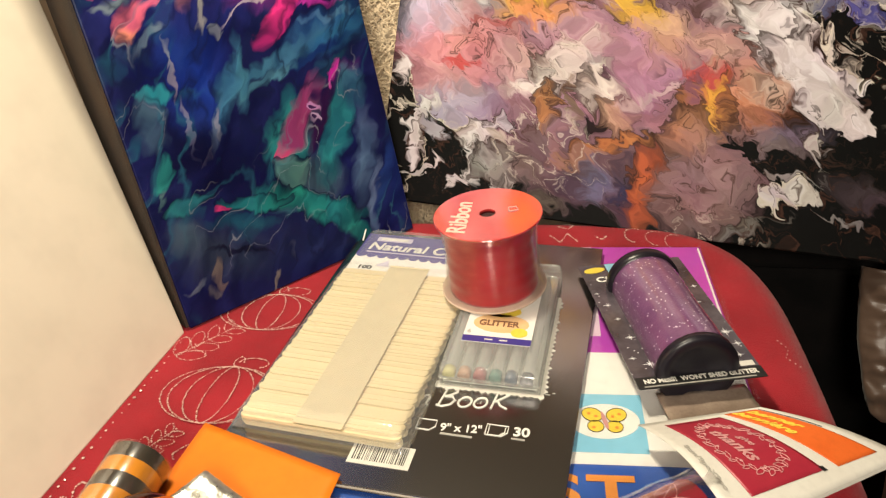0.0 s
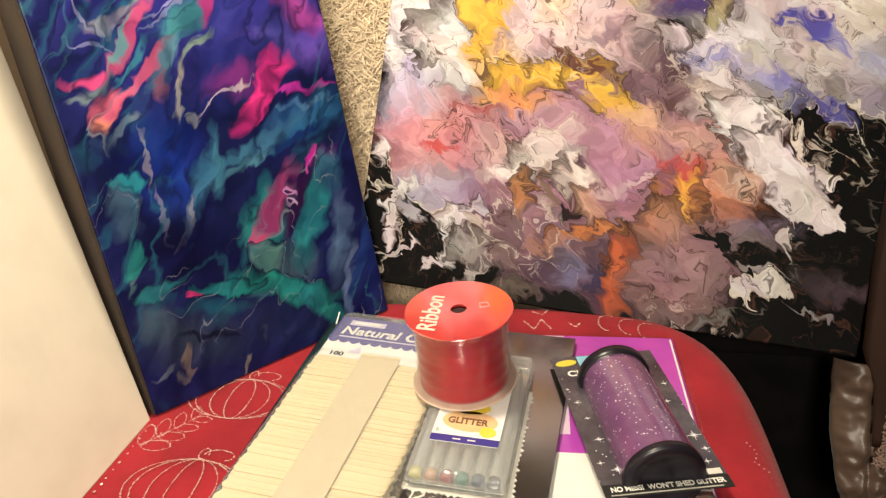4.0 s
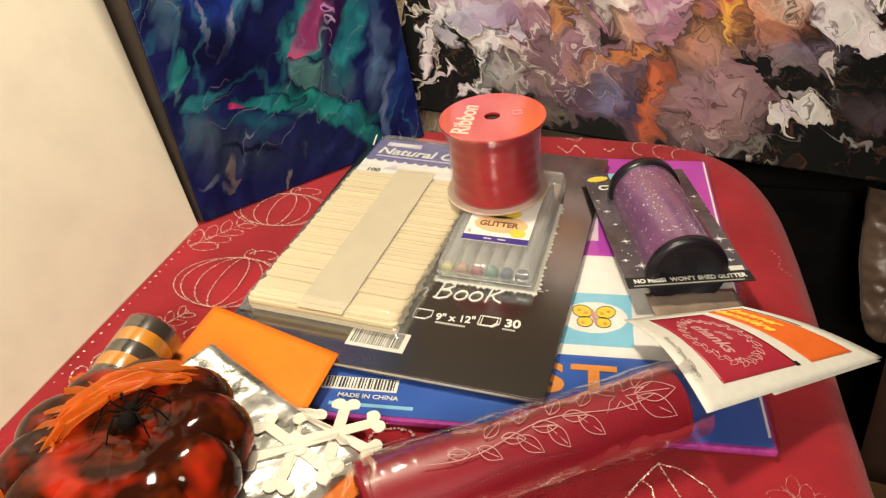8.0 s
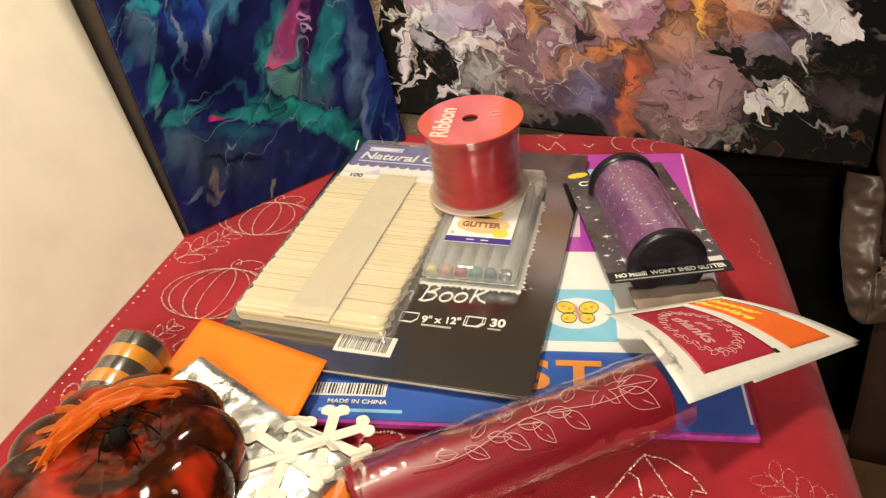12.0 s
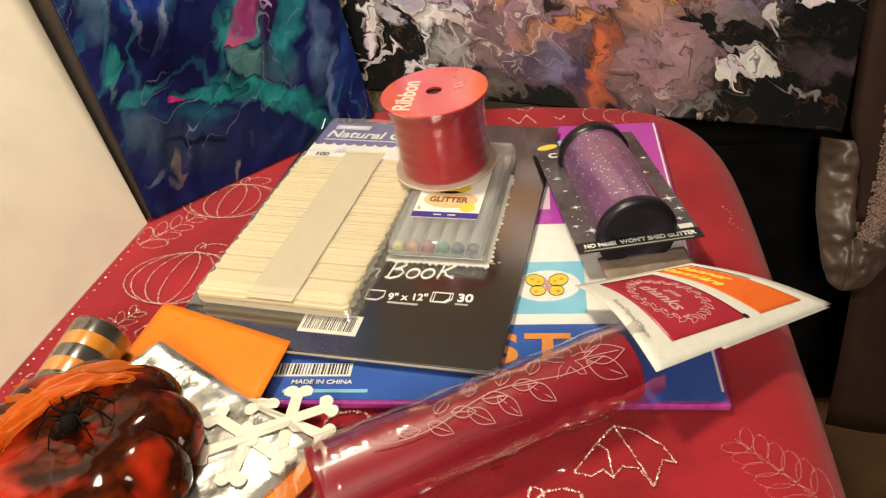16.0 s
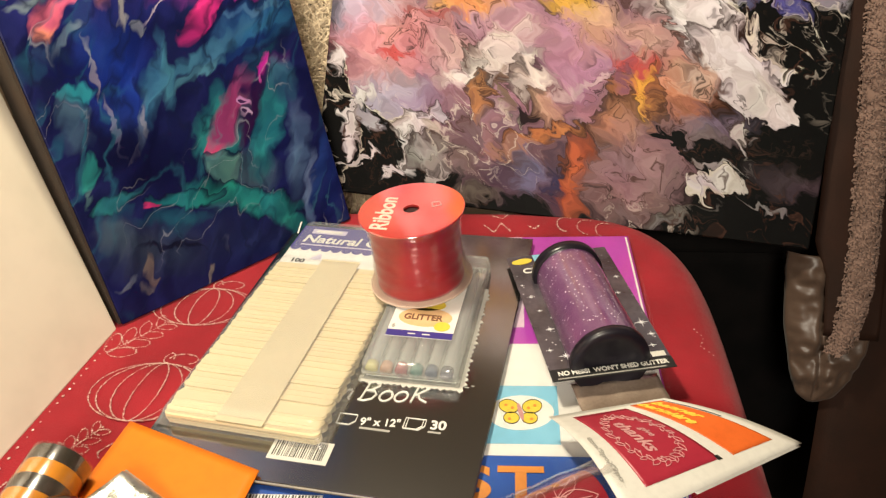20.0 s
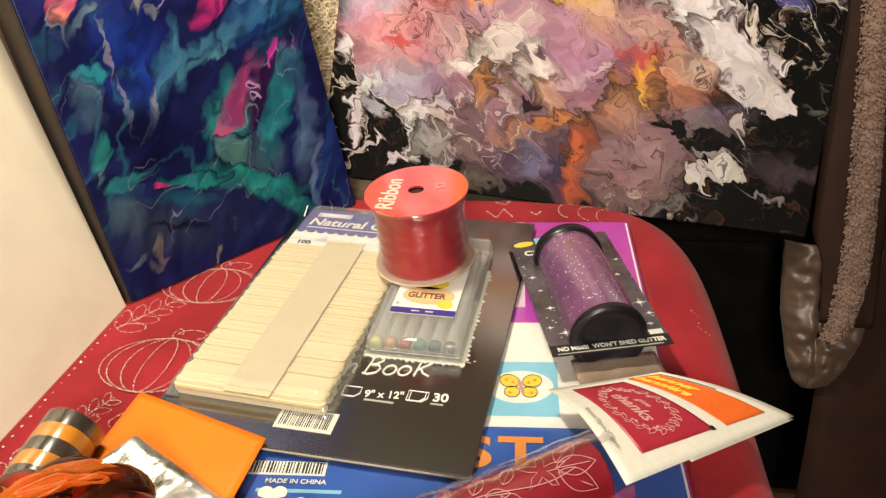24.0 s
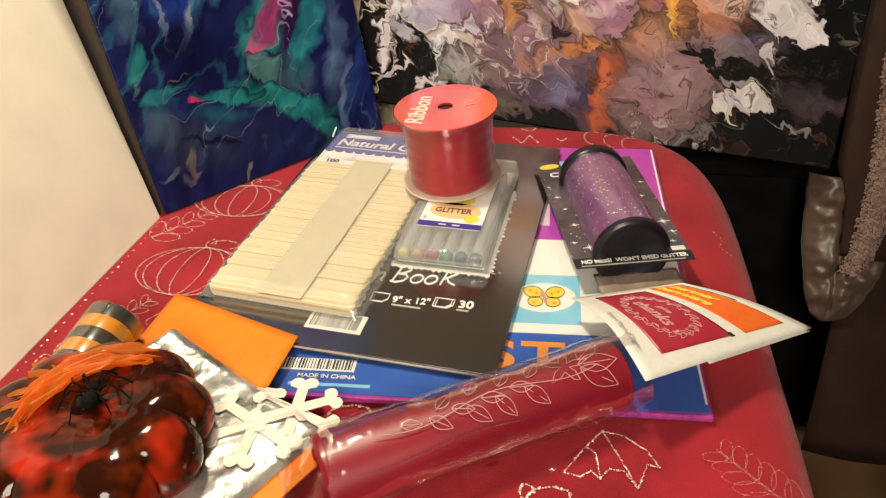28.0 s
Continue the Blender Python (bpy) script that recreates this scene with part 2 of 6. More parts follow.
def flat_shape(points, z0, z1, bm=None):
    """A flat piece with an outline of (x, y), from z0 to z1."""
    bm = bm or bmesh.new()
    low = [bm.verts.new((x, y, z0)) for x, y in points]
    top = [bm.verts.new((x, y, z1)) for x, y in points]
    bm.faces.new(top)
    bm.faces.new(low[::-1])
    for k in range(len(points)):
        q = (k + 1) % len(points)
        bm.faces.new((low[k], low[q], top[q], top[k]))
    return bm


def lettering(text, size, material, parent, x, y, z, turn=0.0, shear=0.0, name="lettering", bold=0.0, stretch=1.0, m=None, label=""):
    cu = bpy.data.curves.new(name, "FONT")
    cu.body, cu.size, cu.shear, cu.offset, cu.extrude = text, size, shear, bold, 0.00012
    tmp = bpy.data.objects.new("tmp", cu)
    me = bpy.data.meshes.new_from_object(tmp)
    bpy.data.objects.remove(tmp)
    bpy.data.curves.remove(cu)
    me.name = name
    me.transform(Matrix.Diagonal((stretch, 1, 1, 1)))
    me.materials.clear()
    me.materials.append(material)
    ob = new(name, me)
    ob.parent = parent
    ob.matrix_basis = m if m is not None else pose(x, y, z, 0, 0, turn)
    if label:
        tagged(ob, label)
    return ob


def beads(paths, radius, step, height, rng, bm=None):
    """Dots of glitter strewn along flat lines."""
    bm = bm or bmesh.new()
    for pts in paths:
        carry = 0.0
        for (x0, y0), (x1, y1) in zip(pts, pts[1:]):
            d = math.hypot(x1 - x0, y1 - y0)
            s = carry
            while s < d:
                f = s / d
                cx, cy = x0 + (x1 - x0) * f + rng.uniform(-1, 1) * radius * 0.4, y0 + (y1 - y0) * f + rng.uniform(-1, 1) * radius * 0.4
                r = radius * rng.uniform(0.55, 1.2)
                h = r * 0.6
                z = height(cx, cy)
                ring = [bm.verts.new((cx + r * math.cos(k * 1.0472 + s), cy + r * math.sin(k * 1.0472 + s), z)) for k in range(6)]
                tip = bm.verts.new((cx + rng.uniform(-.3, .3) * r, cy + rng.uniform(-.3, .3) * r, z + h))
                for k in range(6):
                    bm.faces.new((ring[k], ring[(k + 1) % 6], tip))
                s += step * rng.uniform(0.75, 1.3)
            carry = s - d
    return bm


def arc(cx, cy, rx, ry, a0, a1, n=16, turn=0.0):
    c, s = math.cos(radians(turn)), math.sin(radians(turn))
    out = []
    for k in range(n + 1):
        a = radians(a0 + (a1 - a0) * k / n)
        u, v = rx * math.cos(a), ry * math.sin(a)
        out.append((cx + u * c - v * s, cy + u * s + v * c))
    return out

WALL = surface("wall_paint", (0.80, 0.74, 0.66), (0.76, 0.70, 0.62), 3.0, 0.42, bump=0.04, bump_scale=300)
# unseen ceiling, made dark to reduce bounce and reflections on the book
CEILING = surface("dimmed_ceiling", (0.32, 0.27, 0.22), None, 4.0, 0.7)
# made-up dark tan: keeps these walls from brightening the glossy blacks
DIM_WALL = surface("dimmed_wall", (0.34, 0.25, 0.17), (0.31, 0.22, 0.15), 3.0, 0.6, bump=0.04, bump_scale=300)
FLOOR = surface("floor_boards_finish", (0.10, 0.050, 0.020), (0.07, 0.034, 0.013), 9.0, 0.55, bump=0.1)
SOFA = surface("brown_leather", (0.085, 0.030, 0.014), (0.055, 0.020, 0.010), 14.0, 0.45, bump=0.25, bump_scale=260)
BLACK_CLOTH = surface("black_cloth", (0.006, 0.005, 0.005), (0.003, 0.003, 0.003), 30.0, 0.95, spec=0.1)
PLUSH = surface("red_plush", (0.36, 0.014, 0.024), (0.23, 0.008, 0.014), 16.0, 0.75, bump=0.5, bump_scale=900, sheen=0.10, spec=0.15)
GLITTER = surface("silver_glitter", (0.80, 0.60, 0.52), (0.50, 0.26, 0.24), 500.0, 0.28, metal=0.35)
SATIN = surface("mauve_satin", (0.10, 0.064, 0.046), (0.075, 0.047, 0.034), 20.0, 0.40, bump=0.25, bump_scale=60, sheen=0.08)
BROWN_FABRIC = surface("brown_fabric", (0.024, 0.009, 0.005), (0.017, 0.007, 0.004), 25.0, 0.75, bump=0.2, bump_scale=300, spec=0.2)
SHERPA = surface("mauve_sherpa", (0.23, 0.145, 0.115), (0.15, 0.09, 0.07), 60.0, 0.9, sheen=0.15)
FLEECE = surface("cream_fleece", (0.66, 0.53, 0.37), (0.60, 0.47, 0.32), 40.0, 0.9, sheen=0.3)
CANVAS_EDGE = surface("canvas_edge", (0.045, 0.024, 0.012), (0.018, 0.012, 0.010), 20.0, 0.8, bump=0.3, bump_scale=500)
WHITE_PAPER = surface("white_paper", (0.68, 0.66, 0.60), (0.64, 0.61, 0.55), 30.0, 0.5)
BLACK_COVER = surface("black_glossy_cover", (0.009, 0.008, 0.007), (0.007, 0.006, 0.005), 12.0, 0.30, rough2=0.36, spec=0.2, coat=1.0, coat_ior=4.0, coat_rough=0.16)
PAGES = surface("page_edges", (0.62, 0.55, 0.45), (0.5, 0.44, 0.36), 200.0, 0.8)
WHITE_INK = surface("white_ink", (0.82, 0.80, 0.74), None, 90.0, 0.5)
BLACK_INK = surface("black_ink", (0.012, 0.012, 0.012), None, 90.0, 0.5)
GREY_INK = surface("grey_ink", (0.42, 0.40, 0.36), None, 90.0, 0.5)
MAGENTA = surface("magenta_print", (0.56, 0.075, 0.46), (0.42, 0.07, 0.46), 12.0, 0.18, coat=0.6)
PINK = surface("pink_foil_edge", (0.62, 0.10, 0.45), (0.42, 0.06, 0.42), 200.0, 0.2, metal=0.4)
BLUE_PRINT = surface("blue_print", (0.045, 0.13, 0.48), (0.035, 0.10, 0.42), 20.0, 0.2, coat=0.6)
SKY_PRINT = surface("sky_blue_print", (0.28, 0.60, 0.78), (0.24, 0.55, 0.74), 20.0, 0.25, coat=0.5)
WHITE_PRINT = surface("white_print", (0.86, 0.84, 0.80), (0.83, 0.81, 0.78), 20.0, 0.2, coat=0.6)
YELLOW_PRINT = surface("yellow_print", (0.80, 0.62, 0.08), (0.74, 0.56, 0.06), 50.0, 0.4)
ORANGE_PRINT = surface("orange_print", (0.75, 0.30, 0.06), (0.7, 0.26, 0.05), 50.0, 0.4)
PURPLE_INK = surface("purple_ink", (0.055, 0.042, 0.26), (0.05, 0.038, 0.23), 40.0, 0.35)
LAVENDER = surface("lavender_print", (0.55, 0.50, 0.66), (0.60, 0.55, 0.70), 30.0, 0.4)
ORANGE_CARD = surface("orange_card", (0.88, 0.225, 0.013), (0.84, 0.205, 0.011), 14.0, 0.5, spec=0.25)
BAND_PAPER = surface("kraft_band", (0.60, 0.52, 0.35), (0.57, 0.49, 0.33), 30.0, 0.55)
RED_FLANGE = surface("red_card_flange", (0.62, 0.022, 0.022), (0.58, 0.018, 0.018), 20.0, 0.25, coat=1.0, spec=0.9, coat_ior=2.7, coat_rough=0.12)
RED_SATIN = surface("red_satin_ribbon", (0.46, 0.016, 0.026), (0.36, 0.011, 0.020), 18.0, 0.30, sheen=0.2, coat=0.3)
WHITE_FLANGE = surface("pale_flange", (0.66, 0.50, 0.40), None, 40.0, 0.4)
HUB_SHADE = surface("hub_shade", (0.03, 0.006, 0.006), None, 40.0, 0.8)
PURPLE_GLITTER = surface("purple_glitter", (0.20, 0.080, 0.19), (0.15, 0.055, 0.15), 60.0, 0.30, fleck=((1.0, 0.85, 1.0), 480.0, 0.72), coat=1.0, bump=0.3, bump_scale=700, coat_ior=2.2, coat_rough=0.12)
BLACK_PLASTIC = surface("black_plastic", (0.012, 0.010, 0.016), None, 40.0, 0.30)
GALAXY = surface("galaxy_card", (0.035, 0.030, 0.038), (0.10, 0.085, 0.10), 28.0, 0.22, fleck=((0.6, 0.58, 0.62), 420.0, 0.95), coat=0.5)
STAR = surface("star_white", (0.9, 0.88, 0.9), None, 40.0, 0.3)
WINE = surface("wine_table_cover", (0.25, 0.008, 0.020), (0.20, 0.006, 0.016), 14.0, 0.40, coat=0.12)
WINE_PRINT = surface("wine_print", (0.36, 0.025, 0.045), (0.33, 0.02, 0.04), 40.0, 0.35)
PALE_INK = surface("pale_pink_ink", (0.62, 0.32, 0.31), (0.52, 0.24, 0.24), 90.0, 0.5)
ORANGE_LABEL = surface("orange_label", (0.72, 0.14, 0.025), (0.68, 0.12, 0.02), 30.0, 0.4)
# pale tone stands in for glare on black foil, dark patches for dark reflections
FOIL = surface("foil_painted_glare", (0.86, 0.83, 0.76), (0.17, 0.165, 0.14), 30.0, 0.34, rough2=0.26, metal=0.7, bump=0.3, bump_scale=150, coat=0.6, coat_rough=0.2)
BONE = surface("bone_white", (0.74, 0.69, 0.58), (0.70, 0.65, 0.54), 50.0, 0.5)
STRIPE_ORANGE = surface("stripe_orange", (0.78, 0.30, 0.02), None, 30.0, 0.22, coat=1.0, coat_ior=1.9, coat_rough=0.16)
STRIPE_BLACK = surface("stripe_black", (0.055, 0.042, 0.03), None, 30.0, 0.22, coat=1.0, coat_ior=1.9, coat_rough=0.16)
PUMPKIN = surface("dark_stem", (0.010, 0.005, 0.003), (0.03, 0.007, 0.003), 24.0, 0.35, bump=0.35, bump_scale=45, spec=0.3)
PUMPKIN_RIB, nt, p = nodes_of("mottled_glass_shell")
co = nt.nodes.new("ShaderNodeTexCoord").outputs["Object"]
patch = noise_node(nt, 34, 2, 0.5, co)
smoke = noise_node(nt, 60, 2, 0.5, co)
glaze = mix_rgb(nt, remap(nt, patch.outputs[0], 0.50, 0.70), (0.024, 0.005, 0.002), (0.42, 0.022, 0.007))
glaze = mix_rgb(nt, remap(nt, smoke.outputs[0], 0.50, 0.72, 0, 0.6), glaze, (0.16, 0.022, 0.003))
nt.links.new(glaze, p.inputs["Base Color"])
p.inputs["Roughness"].default_value = 0.10
p.inputs["Specular IOR Level"].default_value = 0.16
lumps = noise_node(nt, 40, 2, 0.5, co)
relief = add(nt, "ShaderNodeBump", Strength=0.6, Distance=0.003)
nt.links.new(lumps.outputs[0], relief.inputs["Height"])
nt.links.new(relief.outputs[0], p.inputs["Normal"])
TULLE, nt, p = nodes_of("orange_tulle")
co = nt.nodes.new("ShaderNodeTexCoord").outputs["Object"]
fibre = noise_node(nt, 260, 3, 0.6, co)
nt.links.new(mix_rgb(nt, remap(nt, fibre.outputs[0], 0.4, 0.65), (0.92, 0.27, 0.03), (0.74, 0.13, 0.014)), p.inputs["Base Color"])
p.inputs["Roughness"].default_value = 0.32
p.inputs["Specular IOR Level"].default_value = 0.5
glow = add(nt, "ShaderNodeBsdfTranslucent", Color=(0.85, 0.20, 0.02, 1))
blend = nt.nodes.new("ShaderNodeMixShader")
blend.inputs[0].default_value = 0.4
nt.links.new(p.outputs[0], blend.inputs[1])
nt.links.new(glow.outputs[0], blend.inputs[2])
sheer = nt.nodes.new("ShaderNodeMixShader")
gap = add(nt, "ShaderNodeBsdfTransparent", Color=(1.0, 0.72, 0.5, 1))
nt.links.new(remap(nt, fibre.outputs[0], 0.38, 0.66, 0.48, 0.22), sheer.inputs[0])
nt.links.new(blend.outputs[0], sheer.inputs[1])
nt.links.new(gap.outputs[0], sheer.inputs[2])
nt.links.new(sheer.outputs[0], nt.nodes["Material Output"].inputs["Surface"])
SPIDER = surface("black_spider", (0.006, 0.004, 0.003), None, 60.0, 0.85, bump=0.5, bump_scale=500, spec=0.12)
CELLO = clear_film("cellophane", gloss=0.2, rough=0.13, bump=0.35, bump_scale=40, haze=0.0, shine=0.40)
SPOOL_FILM = clear_film("spool_film", gloss=0.05, rough=0.06, bump=0.25, bump_scale=30)
BAG = clear_film("clear_bag", gloss=0.15, rough=0.14, bump=0.25, bump_scale=45, haze=0.14)
PEN_CLEAR = clear_film("pen_clear", tint=(0.90, 0.91, 0.90), gloss=0.2, rough=0.2, bump=0.1, bump_scale=60, haze=0.30)
CASE = clear_film("clear_case", tint=(0.93, 0.94, 0.92), gloss=0.3, rough=0.06, bump=0.2, bump_scale=60, haze=0.20)

rng = random.Random(11)


# ---- the room ----
def wall(name, x0, x1, y0, y1, z0=0.0, z1=2.4, material=WALL, label="plain cream painted wall"):
    return tagged(mesh_object(name, box(x0, x1, y0, y1, z0, z1), material), label, "wall", kind="structure")


wall("wall_west", -1.52, -1.40, -2.0, 2.4)
# these three walls are darkened to weaken their reflections
wall("wall_north", -1.40, 2.6, 2.4, 2.52, material=DIM_WALL, label="plain wall, darkened to cut reflected light")
wall("wall_east", 2.6, 2.72, -2.0, 2.4, material=DIM_WALL, label="plain wall, darkened to cut reflected light")
wall("wall_south", -1.40, 2.6, -2.12, -2.0, material=DIM_WALL, label="plain wall, darkened to cut reflected light")
tagged(mesh_object("ceiling", box(-1.52, 2.72, -2.12, 2.52, 2.4, 2.5), CEILING), "flat unseen ceiling, darkened to cut bounced light", "ceiling", kind="structure")
floor = tagged(mesh_object("floor", box(-1.52, 2.72, -2.12, 2.52, -0.1, -0.004), FLOOR), "brown wooden floor", "floor", kind="structure")


# ---- the paintings ----
blob, veins, tint, bands, finish = pour_paint("pour_cells_warm", (0.003, 0.003, 0.003), ((8, 0.006), (18, 0.018), (38, 0.027), (80, 0.027), (170, 0.018), (400, 0.007)), 2.0, (-34, 1.7), finger=0.8)
DARK, LACE, NIGHT = (0.035, 0.018, 0.014), (0.66, 0.62, 0.55), (0.004, 0.006, 0.04)
# lower blobs reuse the upper colours scaled down: fading light put into the paint
blob(-0.051, -0.046, 0.1977, 0.1287, 6, 0.50, (0.380, 0.218, 0.296))
blob(-0.083, 0.107, 0.1103, 0.1051, 5, 0.50, (0.684, 0.551, 0.593))
blob(0.150, 0.104, 0.1243, 0.1081, -11, 0.40, (0.494, 0.475, 0.502))
blob(-0.204, 0.052, 0.0524, 0.0878, 5, 0.35, (0.703, 0.674, 0.718))
blob(0.066, -0.131, 0.0764, 0.0693, 6, 0.50, (0.259, 0.151, 0.173))
blob(-0.069, -0.141, 0.0911, 0.0481, 6, 0.60, (0.130, 0.079, 0.104))
blob(-0.212, -0.005, 0.0382, 0.0530, 5, 0.50, (0.475, 0.427, 0.604))
blob(-0.179, -0.103, 0.0502, 0.0360, 6, 0.50, (0.391, 0.348, 0.500))
blob(-0.202, 0.158, 0.0606, 0.0565, 4, 0.10, (0.003, 0.003, 0.003), LACE)
blob(-0.180, 0.171, 0.0381, 0.0215, 4, 0.70, (0.123, 0.114, 0.103))
blob(-0.204, 0.129, 0.0250, 0.0226, 4, 0.10, (0.003, 0.003, 0.003))
blob(-0.201, 0.098, 0.0350, 0.0295, 5, 0.25, (0.703, 0.674, 0.718), DARK)
blob(-0.224, 0.076, 0.0317, 0.0369, 5, 0.30, (0.703, 0.674, 0.718), DARK)
blob(-0.233, 0.129, 0.0070, 0.0333, 4, 0.30, (0.703, 0.674, 0.718))
blob(-0.184, 0.051, 0.0383, 0.0365, 5, 0.50, (0.703, 0.674, 0.718), DARK)
blob(-0.166, 0.038, 0.0315, 0.0232, 5, 0.60, (0.665, 0.589, 0.570))
blob(-0.164, 0.022, 0.0277, 0.0218, 5, 0.50, (0.703, 0.674, 0.718))
blob(-0.241, 0.043, 0.0112, 0.0443, 15, 0.40, (0.703, 0.674, 0.718))
blob(-0.114, 0.167, 0.0411, 0.0330, 4, 0.50, (0.703, 0.674, 0.718))
blob(-0.125, 0.138, 0.0189, 0.0093, -6, 0.30, (0.095, 0.076, 0.068))
blob(-0.071, 0.097, 0.0614, 0.0591, 5, 0.70, (0.684, 0.532, 0.524))
blob(-0.084, 0.113, 0.0278, 0.0396, 5, 0.90, (0.722, 0.589, 0.365))
blob(-0.041, 0.127, 0.0278, 0.0391, -16, 0.70, (0.570, 0.475, 0.604))
blob(-0.027, 0.075, 0.0243, 0.0092, 20, 0.40, (0.266, 0.190, 0.228))
blob(-0.164, 0.101, 0.0163, 0.0467, -5, 0.30, (0.722, 0.437, 0.068), DARK)
blob(-0.146, 0.065, 0.0195, 0.0463, -20, 0.35, (0.722, 0.437, 0.068))
blob(-0.123, 0.022, 0.0335, 0.0353, 5, 0.50, (0.722, 0.437, 0.068))
blob(-0.083, 0.029, 0.0591, 0.0168, 5, 0.40, (0.722, 0.437, 0.068), DARK)
blob(-0.028, 0.023, 0.0470, 0.0215, -30, 0.40, (0.722, 0.437, 0.068), DARK)
blob(-0.004, 0.006, 0.0372, 0.0182, -20, 0.40, (0.665, 0.399, 0.080))
blob(-0.106, 0.004, 0.0476, 0.0118, 0, 0.50, (0.627, 0.266, 0.114))
blob(-0.152, 0.121, 0.0383, 0.0039, -45, 0.30, (0.190, 0.076, 0.057))
blob(-0.142, 0.094, 0.0126, 0.0086, 5, 0.30, (0.285, 0.114, 0.068))
blob(-0.174, 0.139, 0.0056, 0.0147, 4, 0.30, (0.703, 0.674, 0.718))
blob(-0.055, 0.047, 0.0462, 0.0052, -22, 0.30, (0.133, 0.057, 0.046))
blob(-0.023, 0.031, 0.0183, 0.0091, -5, 0.40, (0.209, 0.114, 0.103))
blob(-0.046, 0.018, 0.0135, 0.0130, 5, 0.40, (0.285, 0.152, 0.205))
blob(-0.180, -0.039, 0.0716, 0.0395, 6, 0.60, (0.589, 0.257, 0.285))
blob(-0.194, -0.066, 0.0411, 0.0263, 6, 0.60, (0.589, 0.304, 0.342))
blob(-0.176, -0.052, 0.0212, 0.0071, -9, 0.40, (0.475, 0.085, 0.091))
blob(-0.117, -0.052, 0.0372, 0.0261, 6, 0.60, (0.589, 0.380, 0.388))
blob(-0.143, -0.013, 0.0499, 0.0046, 10, 0.40, (0.380, 0.123, 0.137))
blob(-0.075, -0.048, 0.0317, 0.0251, 6, 0.40, (0.665, 0.598, 0.593), DARK)
blob(-0.039, -0.058, 0.0236, 0.0250, 6, 0.40, (0.665, 0.598, 0.593), DARK)
blob(-0.104, -0.070, 0.0319, 0.0123, 16, 0.50, (0.665, 0.598, 0.593))
blob(-0.064, -0.028, 0.0337, 0.0162, 6, 0.50, (0.627, 0.532, 0.524))
blob(-0.084, -0.088, 0.0111, 0.0291, 6, 0.40, (0.425, 0.204, 0.092), DARK)
blob(-0.065, -0.080, 0.0043, 0.0387, 6, 0.30, (0.187, 0.128, 0.102))
blob(-0.045, -0.100, 0.0146, 0.0116, 6, 0.30, (0.017, 0.009, 0.012))
blob(-0.026, -0.049, 0.0097, 0.0045, 6, 0.30, (0.048, 0.028, 0.034))
blob(-0.019, -0.092, 0.0181, 0.0230, 6, 0.40, (0.476, 0.289, 0.224), DARK)
blob(0.007, -0.051, 0.0361, 0.0385, 6, 0.50, (0.399, 0.199, 0.319))
blob(-0.015, -0.023, 0.0393, 0.0226, -5, 0.50, (0.399, 0.218, 0.319))
blob(0.017, -0.012, 0.0324, 0.0308, 6, 0.60, (0.570, 0.342, 0.251))
blob(0.019, -0.088, 0.0300, 0.0191, 6, 0.50, (0.340, 0.170, 0.224))
blob(-0.005, -0.069, 0.0212, 0.0077, 26, 0.40, (0.532, 0.380, 0.433))
blob(0.021, -0.060, 0.0240, 0.0051, 16, 0.40, (0.551, 0.399, 0.456))
blob(-0.196, -0.155, 0.0529, 0.0438, 6, 0.08, (0.003, 0.003, 0.003), LACE)
blob(-0.165, -0.180, 0.0698, 0.0254, 7, 0.10, (0.003, 0.003, 0.003))
blob(-0.238, -0.087, 0.0156, 0.0194, 35, 0.08, (0.003, 0.003, 0.003), LACE)
blob(-0.222, -0.136, 0.0157, 0.0367, 6, 0.10, (0.003, 0.003, 0.003), LACE)
blob(-0.237, -0.064, 0.0121, 0.0113, 6, 0.40, (0.703, 0.674, 0.718))
blob(-0.209, -0.109, 0.0084, 0.0263, -28, 0.25, (0.629, 0.603, 0.643))
blob(-0.212, -0.135, 0.0072, 0.0212, -23, 0.25, (0.629, 0.603, 0.643), DARK)
blob(-0.204, -0.158, 0.0218, 0.0028, 14, 0.20, (0.533, 0.511, 0.544))
blob(-0.192, -0.124, 0.0188, 0.0079, -33, 0.40, (0.340, 0.306, 0.388))
blob(-0.148, -0.125, 0.0201, 0.0173, 6, 0.30, (0.629, 0.603, 0.643), DARK)
blob(-0.151, -0.150, 0.0086, 0.0251, 6, 0.25, (0.533, 0.511, 0.544))
blob(-0.163, -0.171, 0.0108, 0.0078, 7, 0.20, (0.533, 0.511, 0.544))
blob(-0.126, -0.150, 0.0279, 0.0181, 6, 0.40, (0.288, 0.266, 0.276), DARK)
blob(-0.128, -0.178, 0.0062, 0.0235, -28, 0.20, (0.446, 0.418, 0.432))
blob(-0.128, -0.112, 0.0139, 0.0089, 6, 0.30, (0.510, 0.476, 0.530), DARK)
blob(-0.101, -0.150, 0.0185, 0.0257, 26, 0.50, (0.158, 0.115, 0.130))
blob(-0.087, -0.121, 0.0277, 0.0258, 6, 0.50, (0.170, 0.102, 0.133))
blob(-0.070, -0.125, 0.0098, 0.0291, -14, 0.40, (0.274, 0.144, 0.181))
blob(-0.029, -0.156, 0.0218, 0.0268, 7, 0.60, (0.137, 0.137, 0.251))
blob(-0.055, -0.162, 0.0219, 0.0288, 7, 0.60, (0.072, 0.043, 0.069))
blob(0.017, -0.153, 0.0191, 0.0477, -6, 0.50, (0.420, 0.100, 0.045), DARK)
blob(-0.014, -0.116, 0.0393, 0.0083, 14, 0.40, (0.480, 0.190, 0.075), DARK)
